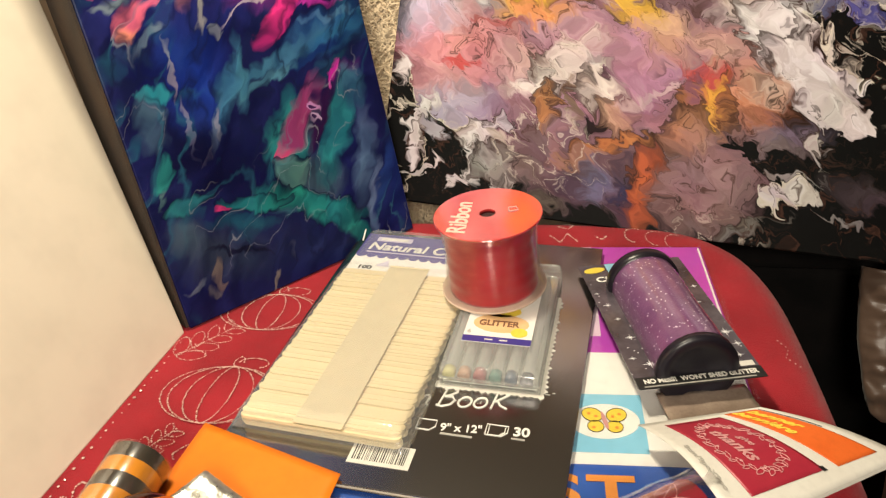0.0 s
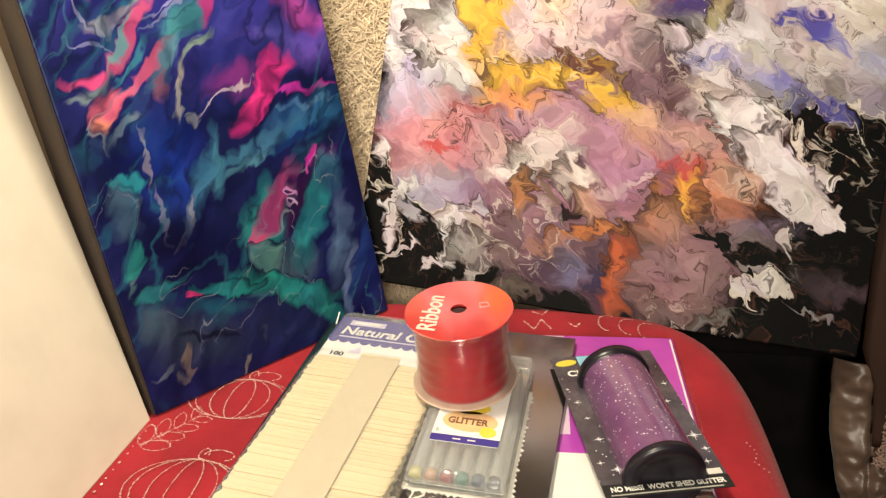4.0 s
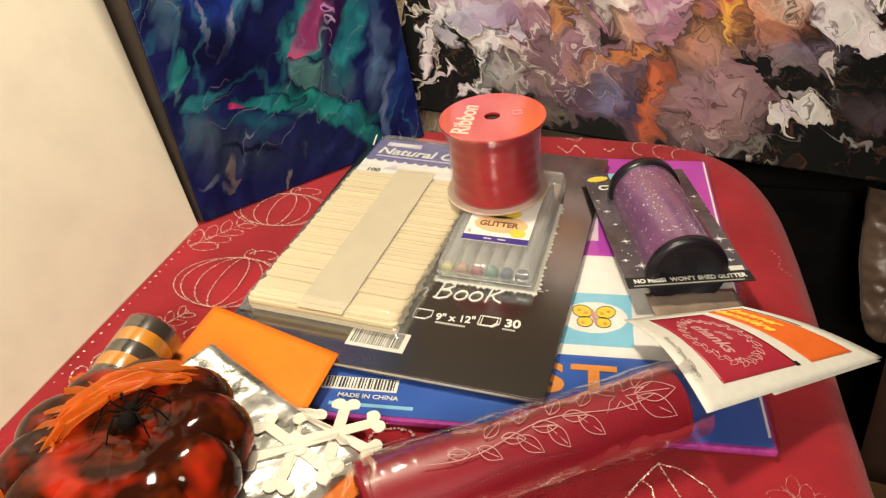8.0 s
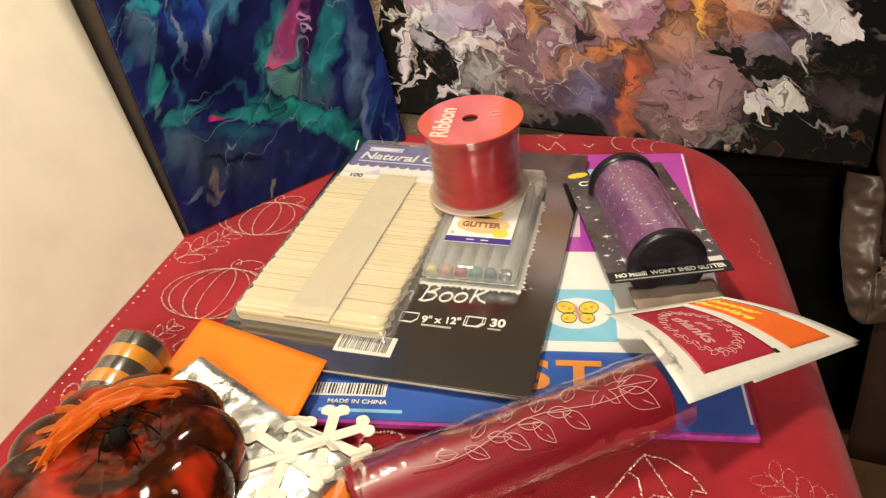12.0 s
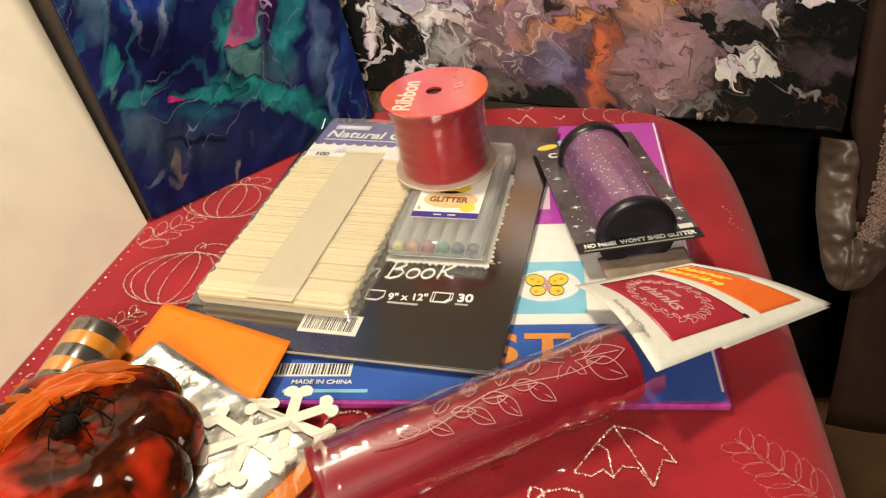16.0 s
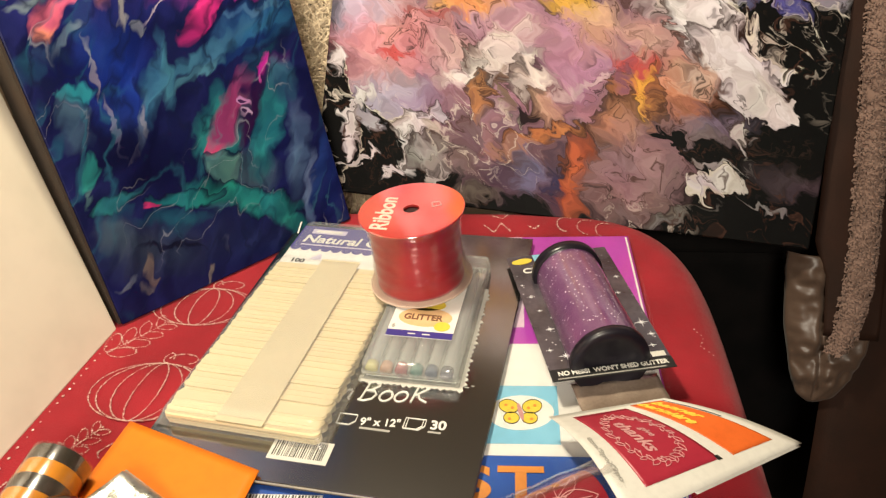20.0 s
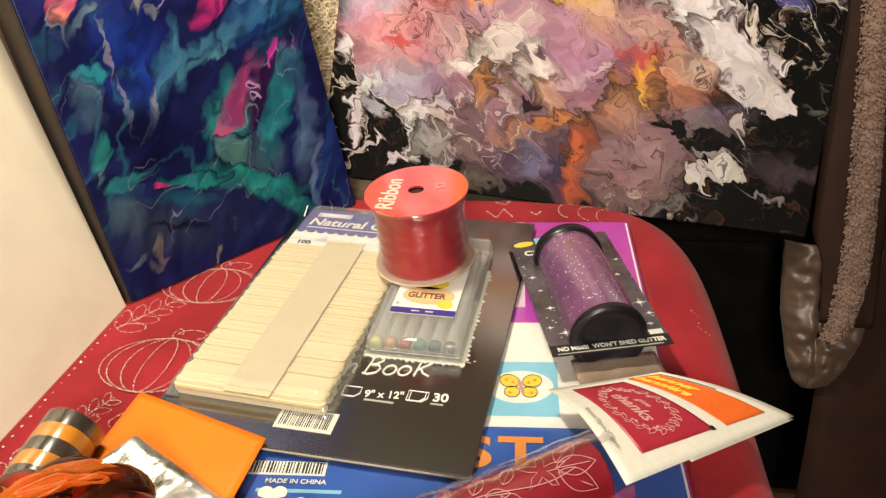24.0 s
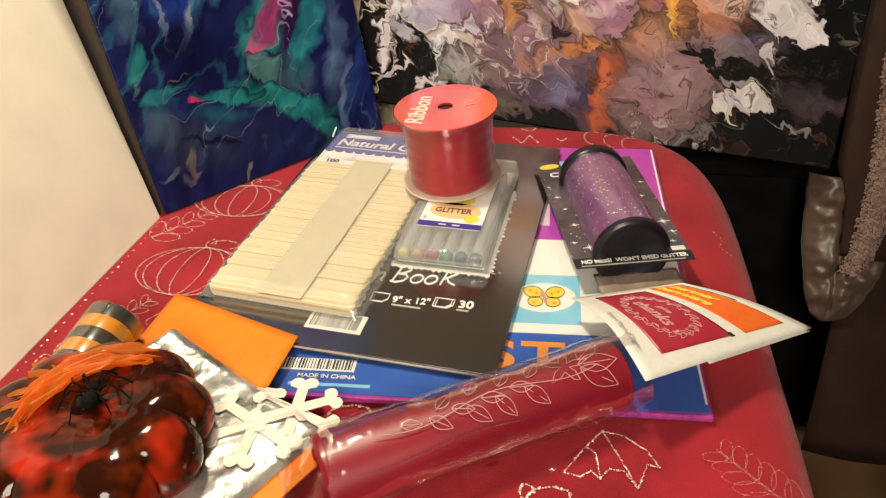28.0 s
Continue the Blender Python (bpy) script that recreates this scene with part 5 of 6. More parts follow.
part("label_cloud", flat_shape(arc(0.036, 0.057, 0.021, 0.0115, 0, 345, 20), LZ, LZ + .0002), surface("peach_print", (0.78, 0.52, 0.28), (0.72, 0.46, 0.22), 80.0, 0.4), pens, "peach label cloud")
part("label_cloud", flat_shape(arc(0.051, 0.047, 0.0062, 0.0055, 0, 345, 14), LZ + .0002, LZ + .0004), YELLOW_PRINT, pens)
part("label_cloud", flat_shape(arc(0.033, 0.073, 0.016, 0.008, 0, 345, 16), LZ, LZ + .0002), YELLOW_PRINT, pens)
lettering("GLITTER", 0.0092, surface("label_brown", (0.22, 0.10, 0.05), None, 60.0, 0.5), pens, 0.0195, 0.0535, LZ + .0004, bold=0.0003, stretch=0.86)
lettering("6", 0.0065, GREY_INK, pens, 0.0125, 0.0425, LZ + .0003)
part("small_print", box(0.027, 0.033, 0.0358, 0.0370, LZ + .0002, LZ + .0004), WHITE_INK, pens)
part("small_print", box(0.038, 0.044, 0.0358, 0.0370, LZ + .0002, LZ + .0004), WHITE_INK, pens)


# ---- the ribbon spool ----
spool = thing("ribbon_spool", pose(0.0225, 0.557, T + 0.0318, 0, -3, 0), "spool of dark red satin ribbon with a glossy red card end", "ribbon")
R, H = 0.0418, 0.0655
part("bottom_flange", lathe([(0.0062, 0), (R - .0005, 0), (R, 0.0005), (R, 0.0013), (R - .0005, 0.0018), (0.0062, 0.0018), (0.0062, 0)], 72), WHITE_FLANGE, spool, "pale card flange", True)
part("ribbon_winding", lathe([(0.0065, 0.0018)] + [(0.0352 + 0.0004 * math.sin(k * 1.7), 0.0018 + k * 0.0031) for k in range(21)] + [(0.0065, H - 0.0018)], 72), RED_SATIN, spool, "dark red ribbon", True)
part("top_flange", lathe([(0.0062, H - .0018), (R - .0004, H - .0018), (R, H - .0013), (R, H - .0004), (R - .0004, H), (0.0062, H), (0.0062, H - .0018)], 72), RED_FLANGE, spool, "glossy red flange")
# closed shallow hub, coloured dark for the shade inside the hole
part("hub", lathe([(0.0060, 0), (0.0060, H - .0030), (0, H - .0030)], 32), HUB_SHADE, spool, "dark plug standing in for the shaded hub hole")
part("wrap", lathe([(R - .0006, 0.002), (0.0375, 0.012), (0.0368, 0.034), (0.0375, 0.054), (R - .0006, H - .002)], 48), SPOOL_FILM, spool, "clear wrap", True)
lettering("Ribbon", 0.0200, surface("cream_ink", (0.80, 0.62, 0.52), None, 90.0, 0.5), spool, 0, 0, 0, m=pose(-0.0195, -0.0285, H + 0.0002, 0, 0, 79), shear=0.2, bold=0.0004, stretch=0.86, label="cream script lettering")
part("size_mark", tube([(0.0165, -0.002, H + .0002), (0.0165, 0.0045, H + .0002), (0.0225, 0.0045, H + .0002), (0.0235, -0.001, H + .0002), (0.0165, -0.002, H + .0002)], 0.0007, 5), PALE_INK, spool)


# ---- the carded glitter tube ----
card = thing("glitter_ribbon_card", pose(0.148, 0.5135, T + 0.0225, -2.5, 0, 3.5), "roll of purple glitter ribbon on a black starry card", "ribbon")
part("card", box(-0.046, 0.041, -0.082, 0.084, -0.0004, 0.0004), GALAXY, card, "black starry card")
TA = pose(-0.003, -0.076, 0.0035, -90, 0, 0)
part("glitter_roll", lathe([(0.0265, 0.004), (0.0268, 0.030), (0.0262, 0.060), (0.0268, 0.090), (0.0265, 0.118)], 56, TA), PURPLE_GLITTER, card, "purple glitter ribbon", True)
part("end_cap", lathe([(0, 0.002), (0.018, 0.002), (0.020, 0.0), (0.0275, 0.0), (0.0282, 0.0015), (0.0282, 0.0065), (0.0268, 0.0075)], 56, TA), BLACK_PLASTIC, card, "black end cap", True)
part("end_cap", lathe([(0.0268, 0.114), (0.0288, 0.115), (0.0288, 0.124), (0.0265, 0.1255), (0, 0.1255)], 56, TA), BLACK_PLASTIC, card, "black end cap", True)
part("card_strip", box(-0.046, 0.041, -0.0845, -0.0725, 0.0006, 0.0012), BLACK_INK, card, "black printed strip")
lettering("NO MESS!  WON'T SHED GLITTER", 0.0062, WHITE_INK, card, -0.041, -0.0797, 0.0014, bold=0.0002, stretch=0.83)
part("small_print", box(-0.042, 0.034, -0.0832, -0.0822, 0.0012, 0.0014), GREY_INK, card)
part("price_badge", box(0.0285, 0.0385, -0.0708, -0.0655, 0.0005, 0.0009, 0.0001), WHITE_PAPER, card)
lettering("CUR", 0.0105, WHITE_INK, card, -0.0370, 0.0555, 0.0007, bold=0.0003, stretch=1.05)
part("yellow_badge", flat_shape(arc(-0.0345, 0.0745, 0.0090, 0.0042, 0, 345, 18, 8), 0.0005, 0.0009), YELLOW_PRINT, card, "yellow oval badge")
part("header_art", box(-0.024, 0.030, 0.068, 0.083, 0.0005, 0.0008), SKY_PRINT, card, "pale blue printed header")


def sparkle(x, y, r):
    pts = []
    for k in range(16):
        a = k * math.pi / 8
        q = r if k % 4 == 0 else r * 0.55 if k % 4 == 2 else r * 0.16
        pts.append((x + q * math.cos(a), y + q * math.sin(a)))
    part("star_print", flat_shape(pts, 0.0005, 0.0008), STAR, card)


for x, y, r in ((-0.0385, 0.020, .0030), (-0.034, -0.025, .0036), (-0.040, -0.050, .0028), (-0.030, -0.058, .0052), (0.0345, -0.030, .0056), (0.037, -0.045, .0034), (0.030, 0.012, .0030), (0.036, 0.035, .0026), (-0.036, 0.000, .0022), (0.033, -0.058, .0030), (-0.042, 0.038, .0018)):
    sparkle(x, y, r)
part("bag_tail", grid_sheet(14, 8, lambda u, v: (-0.030 + 0.062 * u, -0.116 + 0.044 * v, -0.0140 + 0.0 * v + 0.0010 * noise.noise((u * 5, v * 4, 9))), 0.0002), surface("clear_tail", (0.26, 0.19, 0.15), (0.36, 0.28, 0.22), 60.0, 0.12, coat=0.8), card, "crumpled beige wrapper tail", True)


# ---- the rolled table cover in cellophane ----
roll = thing("rolled_table_cover", pose(0.028, 0.293, T + 0.0225, 0, 0, 21.0), "wine red rolled table cover with leaf print in clear cellophane", "table cover")
RL, RR = 0.092, 0.0212


def roll_skin(u, v):
    a = 2 * math.pi * u
    x = -RL + 2 * RL * v
    r = RR * (1 + 0.03 * math.sin(a * 2 + 5 * v))
    flat = 1.0 + 0.35 * max(0, 0.4 - v)
    return x, r * flat * math.cos(a), r / flat ** 0.5 * math.sin(a) - 0.0015 * max(0, 0.4 - v)


part("cover", grid_sheet(48, 30, roll_skin), WINE, roll, smooth=True)
for s in (-1, 1):
    for k in range(5):
        r = RR * (0.96 - 0.19 * k)
        part("rolled_layer", tube([(s * (RL - 0.0004 - 0.0008 * k), r * math.cos(a), r * math.sin(a)) for a in np.linspace(0, 6.2832, 30)], 0.0014, 5), WINE, roll)


def on_roll(x, a, lift=0.0004):
    return x, (RR * 1.03 + lift) * math.cos(a), (RR * 1.03 + lift) * math.sin(a)


def vine_leaf(x, a, length, turn, rad=0.00028):
    rows = []
    for s in (-1, 1):
        rows.append([(length * f, s * length * 0.25 * math.sin(math.pi * f ** 0.85)) for f in np.linspace(0, 1, 12)])
    rows.append([(0, 0), (length * 0.85, 0)])
    bm = bmesh.new()
    c, s = math.cos(radians(turn)), math.sin(radians(turn))
    for row in rows:
        tube([on_roll(x + u * c - v * s, a + (u * s + v * c) / RR) for u, v in row], rad, 4, bm)
    part("leaf_print", bm, PALE_INK, roll)


for x, a, ln, tn in ((-0.046, 1.74, .012, 15), (-0.030, 1.80, .014, 40), (-0.024, 1.62, .014, -35), (-0.008, 1.84, .016, 45), (-0.004, 1.52, .016, -60), (0.010, 1.80, .016, 60), (0.014, 1.55, .016, -50),
                      (0.028, 1.82, .017, 50), (0.032, 1.58, .015, -45), (0.064, 1.70, .024, 10), (0.064, 1.82, .024, 40), (0.066, 1.56, .022, -35),
                      (-0.016, 1.74, .013, 20), (0.002, 1.72, .014, 15), (0.020, 1.70, .014, 15)):
    vine_leaf(x, a, ln, tn)
bm = bmesh.new()
tube([on_roll(-0.06 + 0.135 * f, 1.80 + 0.16 * math.sin(9 * f)) for f in np.linspace(0, 1, 40)], 0.00030, 4, bm)
part("vine_print", bm, PALE_INK, roll)


def maple(x, a, size):
    bm = bmesh.new()
    pts = []
    for k in range(23):
        f = k / 22 * 2 * math.pi
        q = size * (0.62 + 0.38 * math.cos(5 * f)) * (0.85 + 0.15 * math.cos(15 * f))
        pts.append(on_roll(x + q * math.cos(f), a + q * math.sin(f) / RR))
    tube(pts, 0.00030, 4, bm)
    part("maple_print", bm, PALE_INK, roll)


maple(0.056, 1.62, 0.015)


def sleeve(u, v):
    a = 2 * math.pi * u
    x = -RL - 0.022 + (2 * RL + 0.034) * v
    y, z = (RR + 0.0035) * math.cos(a), (RR + 0.0030) * math.sin(a)
    tail = max(0.0, 1 - v * 7)
    y *= 1 + 0.5 * tail
    z = z * (1 - 0.75 * tail) - 0.012 * tail
    k = 0.0009 * noise.noise((x * 45, y * 60, z * 60)) + 0.0004 * noise.noise((x * 120, y * 90, z * 90))
    z = max(z, -0.0215)
    return x, y + k * math.cos(a), z + k * math.sin(a) if z > -0.0205 else z


part("cellophane_fin", grid_sheet(60, 8, lambda u, v: (-0.085 + 0.185 * u, -0.018 - (0.012 + 0.014 * (1 - u)) * v, -0.014 - 0.0075 * v + 0.0022 * noise.noise((u * 16, v * 3, 6)) + 0.0012 * math.sin(v * 6 + u * 11))), CELLO, roll, "loose cellophane edge", True)
part("cellophane_sleeve", grid_sheet(72, 90, sleeve), CELLO, roll, "crinkled clear cellophane", True)
for k, (x0, x1, a, lift) in enumerate(((-0.08, 0.02, 2.5, .006), (0.035, 0.078, -0.15, .005), (-0.02, 0.03, -0.35, .006), (-0.105, -0.06, 0.6, .004))):
    part("cellophane_fold", tube([on_roll(x0 + (x1 - x0) * f, a + 0.06 * math.sin(7 * f), lift) for f in np.linspace(0, 1, 14)], 0.0006, 5), CELLO, roll)

# the paper insert that stands out of the sleeve's end
TAG_L, TAG_W = 0.130, 0.092
tag = thing("paper_label_insert", pose(0.125, 0.299, T + 0.043), "curved white paper label with a wine and an orange panel", "label")
TAG_TIP, TAG_BACK, TAG_CREST = Vector((0.1265, 0.0646, -0.025)), Vector((-0.026, 0.098, -0.018)), Vector((0.047, 0.093, -0.005))


def tag_place(u, v):
    """u along the near edge, v back from it: a twisted sheet that arches up between its edges."""
    a, f = u / TAG_L, v / TAG_W
    flat = (TAG_TIP * a) * (1 - f) + (TAG_BACK * (1 - a) + TAG_CREST * a) * f
    return flat + Vector((0, 0, 0.011 * math.sin(math.pi * min(1, max(0, f))) * (1 - 0.6 * a)))


def tag_patch(name, x0, x1, y0, y1, material, lift, label="", nx=20, ny=18):
    return part(name, grid_sheet(nx, ny, lambda a, b: tag_place(x0 + (x1 - x0) * a, y0 + (y1 - y0) * b) + Vector((0, 0, lift)), 0.0002), material, tag, label, True)


tag_patch("paper", 0, TAG_L, 0, TAG_W, WHITE_PAPER, 0.0)
tag_patch("paper_back", 0.045, TAG_L - 0.002, -0.001, TAG_W, WHITE_PAPER, -0.0016, "second sheet behind")
tag_patch("wine_panel", 0.020, 0.076, 0.013, 0.084, WINE_PRINT, 0.0004, "wine red printed panel")
tag_patch("wine_corner", 0.0745, 0.0775, 0.012, 0.016, BLACK_INK, 0.0005, "dark panel corner")
tag_patch("orange_panel", 0.086, 0.119, 0.012, 0.088, ORANGE_LABEL, 0.0004, "orange printed panel")
tag_patch("dark_rule", 0.1205, 0.1215, 0.048, 0.088, BLACK_INK, 0.0004)


def tag_line(pts, rad, material, name):
    return part(name, tube([tag_place(u, v) + Vector((0, 0, 0.0008)) for u, v in pts], rad, 4), material, tag)


for k in range(40):
    a = k * 2 * math.pi / 40
    out = (-1, 1)[k % 2]
    cx, cy = 0.048 + (0.0205 + 0.0011 * out) * math.cos(a), 0.0485 + (0.0258 + 0.0011 * out) * math.sin(a)
    tilt = a + math.pi / 2 + out * 0.75
    size = 0.0032 + 0.0008 * math.sin(k * 2.4)
    leaf = []
    for f in np.linspace(0, 1, 15):
        b = 2 * f - 1
        w = 0.42 * size * math.sin(math.pi * abs(b)) * (1 if b > 0 else -1)
        l = size * (1 - 2 * abs(b))
        leaf.append((cx + l * math.cos(tilt) - w * math.sin(tilt), cy + l * math.sin(tilt) + w * math.cos(tilt)))
    tag_line(leaf, 0.00024, PALE_INK, "wreath_leaf")
for k in range(9):
    a = k * 2 * math.pi / 9 + 0.3
    tag_line(arc(0.048 + 0.0175 * math.cos(a), 0.0485 + 0.0226 * math.sin(a), 0.0008, 0.0008, 0, 350, 6), 0.00030, PALE_INK, "wreath_berry")


def tag_text(text, size, u, v, material, stretch=0.9, bold=0.00035, shear=0.25):
    """Lettering that runs from the far edge to the near one, with its tops towards the far end of the sheet."""
    ob = lettering(text, size, material, tag, 0, 0, 0, shear=shear, bold=bold, stretch=stretch)
    for vert in ob.data.vertices:
        vert.co = tag_place(u + vert.co.y, v - vert.co.x) + Vector((0, 0, 0.0008 + vert.co.z))


tag_text("give", 0.0075, 0.0530, 0.0550, PALE_INK, bold=0.0001)
tag_text("thanks", 0.0140, 0.0400, 0.0660, PALE_INK, bold=0.0003)
tag_text("banner", 0.0120, 0.1040, 0.0860, YELLOW_PRINT, 1.0)
tag_text("bannière", 0.0120, 0.0915, 0.0870, YELLOW_PRINT, 0.95)
tag_text("8cm/9poX9po", 0.0052, 0.0075, 0.0560, GREY_INK, 1.2, 0.0, 0.0)


# ---- orange card, foil treat bag with bones ----
orange = thing("orange_card", frame3((-0.187, 0.439, T + 0.0125), (0.099, -0.059, 0.0045), (0.035, 0.10, 0.0)), "smooth bright orange card lying against the book", "card")
part("fold_edge", tube([(0.028, -0.101, 0.0004), (0.1435, -0.101, 0.0004)], 0.0006, 6), ORANGE_CARD, orange, "folded near edge")
part("sheet", grid_sheet(16, 16, lambda u, v: (0.1155 * u + 0.028 * (1 - v), -0.101 * (1 - v), 0.0030 * math.sin(math.pi * u) * (1 - v)), 0.0008), ORANGE_CARD, orange, smooth=True)

bag = thing("treat_bag", Matrix.Translation((-0.173, 0.388, T + 0.0200)) @ Matrix.Rotation(radians(-1), 4, "Y") @ pose(0, 0, 0, 0, 2, -40.0), "glossy black foil treat bag with white crossed bones", "treat bag")
part("orange_backing", box(0.012, 0.158, -0.140, -0.010, -0.0035, -0.0020, 0.0004), ORANGE_CARD, bag, "orange edge of the bag")


def smooth_step(f):
    f = min(1, max(0, f))
    return f * f * (3 - 2 * f)


def foil_z(u, v):
    return 0.0055 * (min(1, u * 32, (1 - u) * 9, v * 9, (1 - v) * 32) ** 0.5) + 0.0011 * noise.noise((u * 9, v * 8, 4)) + 0.0007 * noise.noise((u * 26, v * 24, 2))


def foil_place(u, v):
    """The bag's far corner is puffed up and slopes down towards the printed bones."""
    lift = 0.0142 * max(0.0, 1 - u / 0.42) * smooth_step((v - 0.25) / 0.4)
    return 0.145 * u + 1.05 * lift, -0.140 + 0.140 * v - 0.42 * lift, foil_z(u, v) + lift


part("foil", grid_sheet(60, 54, foil_place), FOIL, bag, smooth=True)
part("foil_back", box(0, 0.145, -0.140, 0, -0.0018, -0.0004, 0.0004), FOIL, bag)


def bone(x, y, length, turn):
    c, s = math.cos(radians(turn)), math.sin(radians(turn))
    w = 0.0034
    pts = [(-length / 2 + 0.004, -w), (length / 2 - 0.004, -w)] + arc(length / 2, -w * 1.25, w * 1.35, w * 1.35, -120, 60, 7) + arc(length / 2, w * 1.25, w * 1.35, w * 1.35, -60, 120, 7) + [(length / 2 - 0.004, w), (-length / 2 + 0.004, w)] + arc(-length / 2, w * 1.25, w * 1.35, w * 1.35, 60, 240, 7) + arc(-length / 2, -w * 1.25, w * 1.35, w * 1.35, 120, 300, 7)
    out = [(x + u * c - v * s, y + u * s + v * c) for u, v in pts]
    bm = flat_shape(out, 0, 0.0006)
    for vert in bm.verts:
        vert.co.z += foil_z(min(1, max(0, vert.co.x / 0.145)), min(1, max(0, 1 + vert.co.y / 0.14))) + 0.0012
    part("bone_print", bm, BONE, bag, "white bone print")


TURN = 40
for dx, dy, ln, tn in ((0, 0, .052, 80), (0, 0, .050, 20), (0, 0, .050, -38)):
    bone(0.1130, -0.0220, ln * 1.05, tn + TURN)
for dx, dy, ln, tn in ((0, 0, .046, 85), (0, 0, .046, 25), (0, 0, .046, -30)):
    bone(0.1225, 0.0005, ln, tn + TURN)


# ---- striped roll and the glass-like pumpkin ----
striped = thing("striped_roll", frame3((-0.2126, 0.391, T + 0.0275), (-0.030, -0.137, -0.012), (0, 0, 1)), "roll of orange and black striped wrapping in clear film", "roll")
for k in range(15):
    x0 = k * 0.0105
    part("stripe", lathe([(0.0192, x0), (0.0194, x0 + 0.0052), (0.0192, x0 + 0.0105)], 36, Matrix.Rotation(radians(90), 4, "Y")), STRIPE_ORANGE if k % 2 else STRIPE_BLACK, striped, "", True)
part("end_disc", lathe([(0.0192, 0), (0.012, -0.0006), (0, 0.004)], 36, Matrix.Rotation(radians(90), 4, "Y")), STRIPE_BLACK, striped)
part("film", lathe([(0.012, -0.004), (0.0200, -0.001), (0.0201, 0.158), (0.012, 0.161)], 36, Matrix.Rotation(radians(90), 4, "Y")), CELLO, striped, "clear film", True)

pump = thing("pumpkin_ornament", pose(-0.186, 0.279, T + 0.006, 0, 0, 0), "glossy dark orange pumpkin ornament with black ribs", "ornament")
PR, PH, RIBS = 0.0675, 0.066, 10


def shell(u, v):
    a = 2 * math.pi * u
    f = math.pi * v
    rib = abs(math.sin(a * RIBS / 2)) ** 0.7
    r = PR * (math.sin(f) ** 0.75) * (0.88 + 0.12 * rib)
    z = PH * 0.5 * (1 - math.cos(f)) - 0.010 * math.exp(-((v - 1) / 0.16) ** 2)
    return r * math.cos(a), r * math.sin(a), z


for k in range(RIBS):
    part("segment", grid_sheet(14, 30, lambda u, v, k=k: shell((k + u) / RIBS, v)), PUMPKIN_RIB, pump, "", True)
part("stem", tube([(0.002, 0.001, PH - 0.012), (0.005, 0.002, PH - 0.006), (0.008, 0.003, PH - 0.002)], [0.006, 0.0045, 0.0035], 10), PUMPKIN, pump, "short dark stem", True)

tulle = thing("tulle_bow", pose(-0.184, 0.300, T + 0.0680, 0, 0, 0), "crumpled orange tulle bow over the pumpkin", "bow")


def strand(points, wide, turnz, name="tulle_loop"):
    pts = [Vector(p) for p in points]

    def fn(u, v):
        f = u * (len(pts) - 1)
        i = min(int(f), len(pts) - 2)
        g = f - i
        g = g * g * (3 - 2 * g)
        p = pts[i].lerp(pts[i + 1], g)
        d = (pts[i + 1] - pts[i]).normalized()
        side = d.cross(Vector((0, 0, 1))).normalized()
        w = wide * (0.12 + 0.88 * math.sin(math.pi * min(1, max(0, u))) ** 0.7)
        o = (v - 0.5) * w
        return p + side * o + Vector((0, 0, 0.003 * math.sin(v * 7 + u * 5) + 0.0002 * math.sin(v * 34 + 3 * math.sin(u * 4)) + 0.003 * noise.noise((u * 7, v * 6, turnz))))
    part(name, grid_sheet(28, 36, fn), TULLE, tulle, "", True)


strand([(0.038, 0.022, -0.014), (0.022, 0.018, -0.004), (0.004, 0.010, 0.001), (-0.012, 0.002, 0.002), (-0.028, -0.012, -0.003), (-0.040, -0.030, -0.012), (-0.052, -0.052, -0.026)], 0.020, 1)
strand([(0.030, 0.012, -0.006), (0.010, 0.006, 0.002), (-0.010, -0.004, 0.003), (-0.026, -0.022, 0.000), (-0.040, -0.048, -0.012)], 0.012, 2)
strand([(-0.016, 0.006, -0.002), (-0.030, 0.020, -0.010), (-0.042, 0.030, -0.020), (-0.056, 0.036, -0.026)], 0.016, 3)
strand([(-0.020, -0.004, 0.000), (-0.040, -0.004, -0.008), (-0.058, 0.000, -0.022), (-0.070, -0.006, -0.036)], 0.030, 4)
strand([(-0.022, -0.010, -0.001), (-0.044, -0.022, -0.010), (-0.062, -0.034, -0.024), (-0.074, -0.046, -0.044)], 0.028, 8)
strand([(-0.028, -0.020, -0.002), (-0.050, -0.040, -0.014), (-0.066, -0.066, -0.032)], 0.026, 6)
strand([(-0.030, -0.030, -0.004), (-0.046, -0.056, -0.018), (-0.058, -0.084, -0.042)], 0.022, 7)

spider = thing("toy_spider", pose(-0.176, 0.281, T + 0.0660, -6, 0, 12) @ Matrix.Scale(0.74, 4), "small black plastic toy spider on the pumpkin", "toy")
part("abdomen", lathe([(0, -0.008), (0.005, -0.006), (0.0068, 0), (0.005, 0.006), (0, 0.008)], 20, pose(0, -0.006, 0.006, 75, 0, 0)), SPIDER, spider, "", True)
part("head", lathe([(0, -0.005), (0.0042, -0.003), (0.005, 0), (0.0042, 0.003), (0, 0.005)], 16, pose(0, 0.008, 0.005, 75, 0, 0)), SPIDER, spider, "", True)
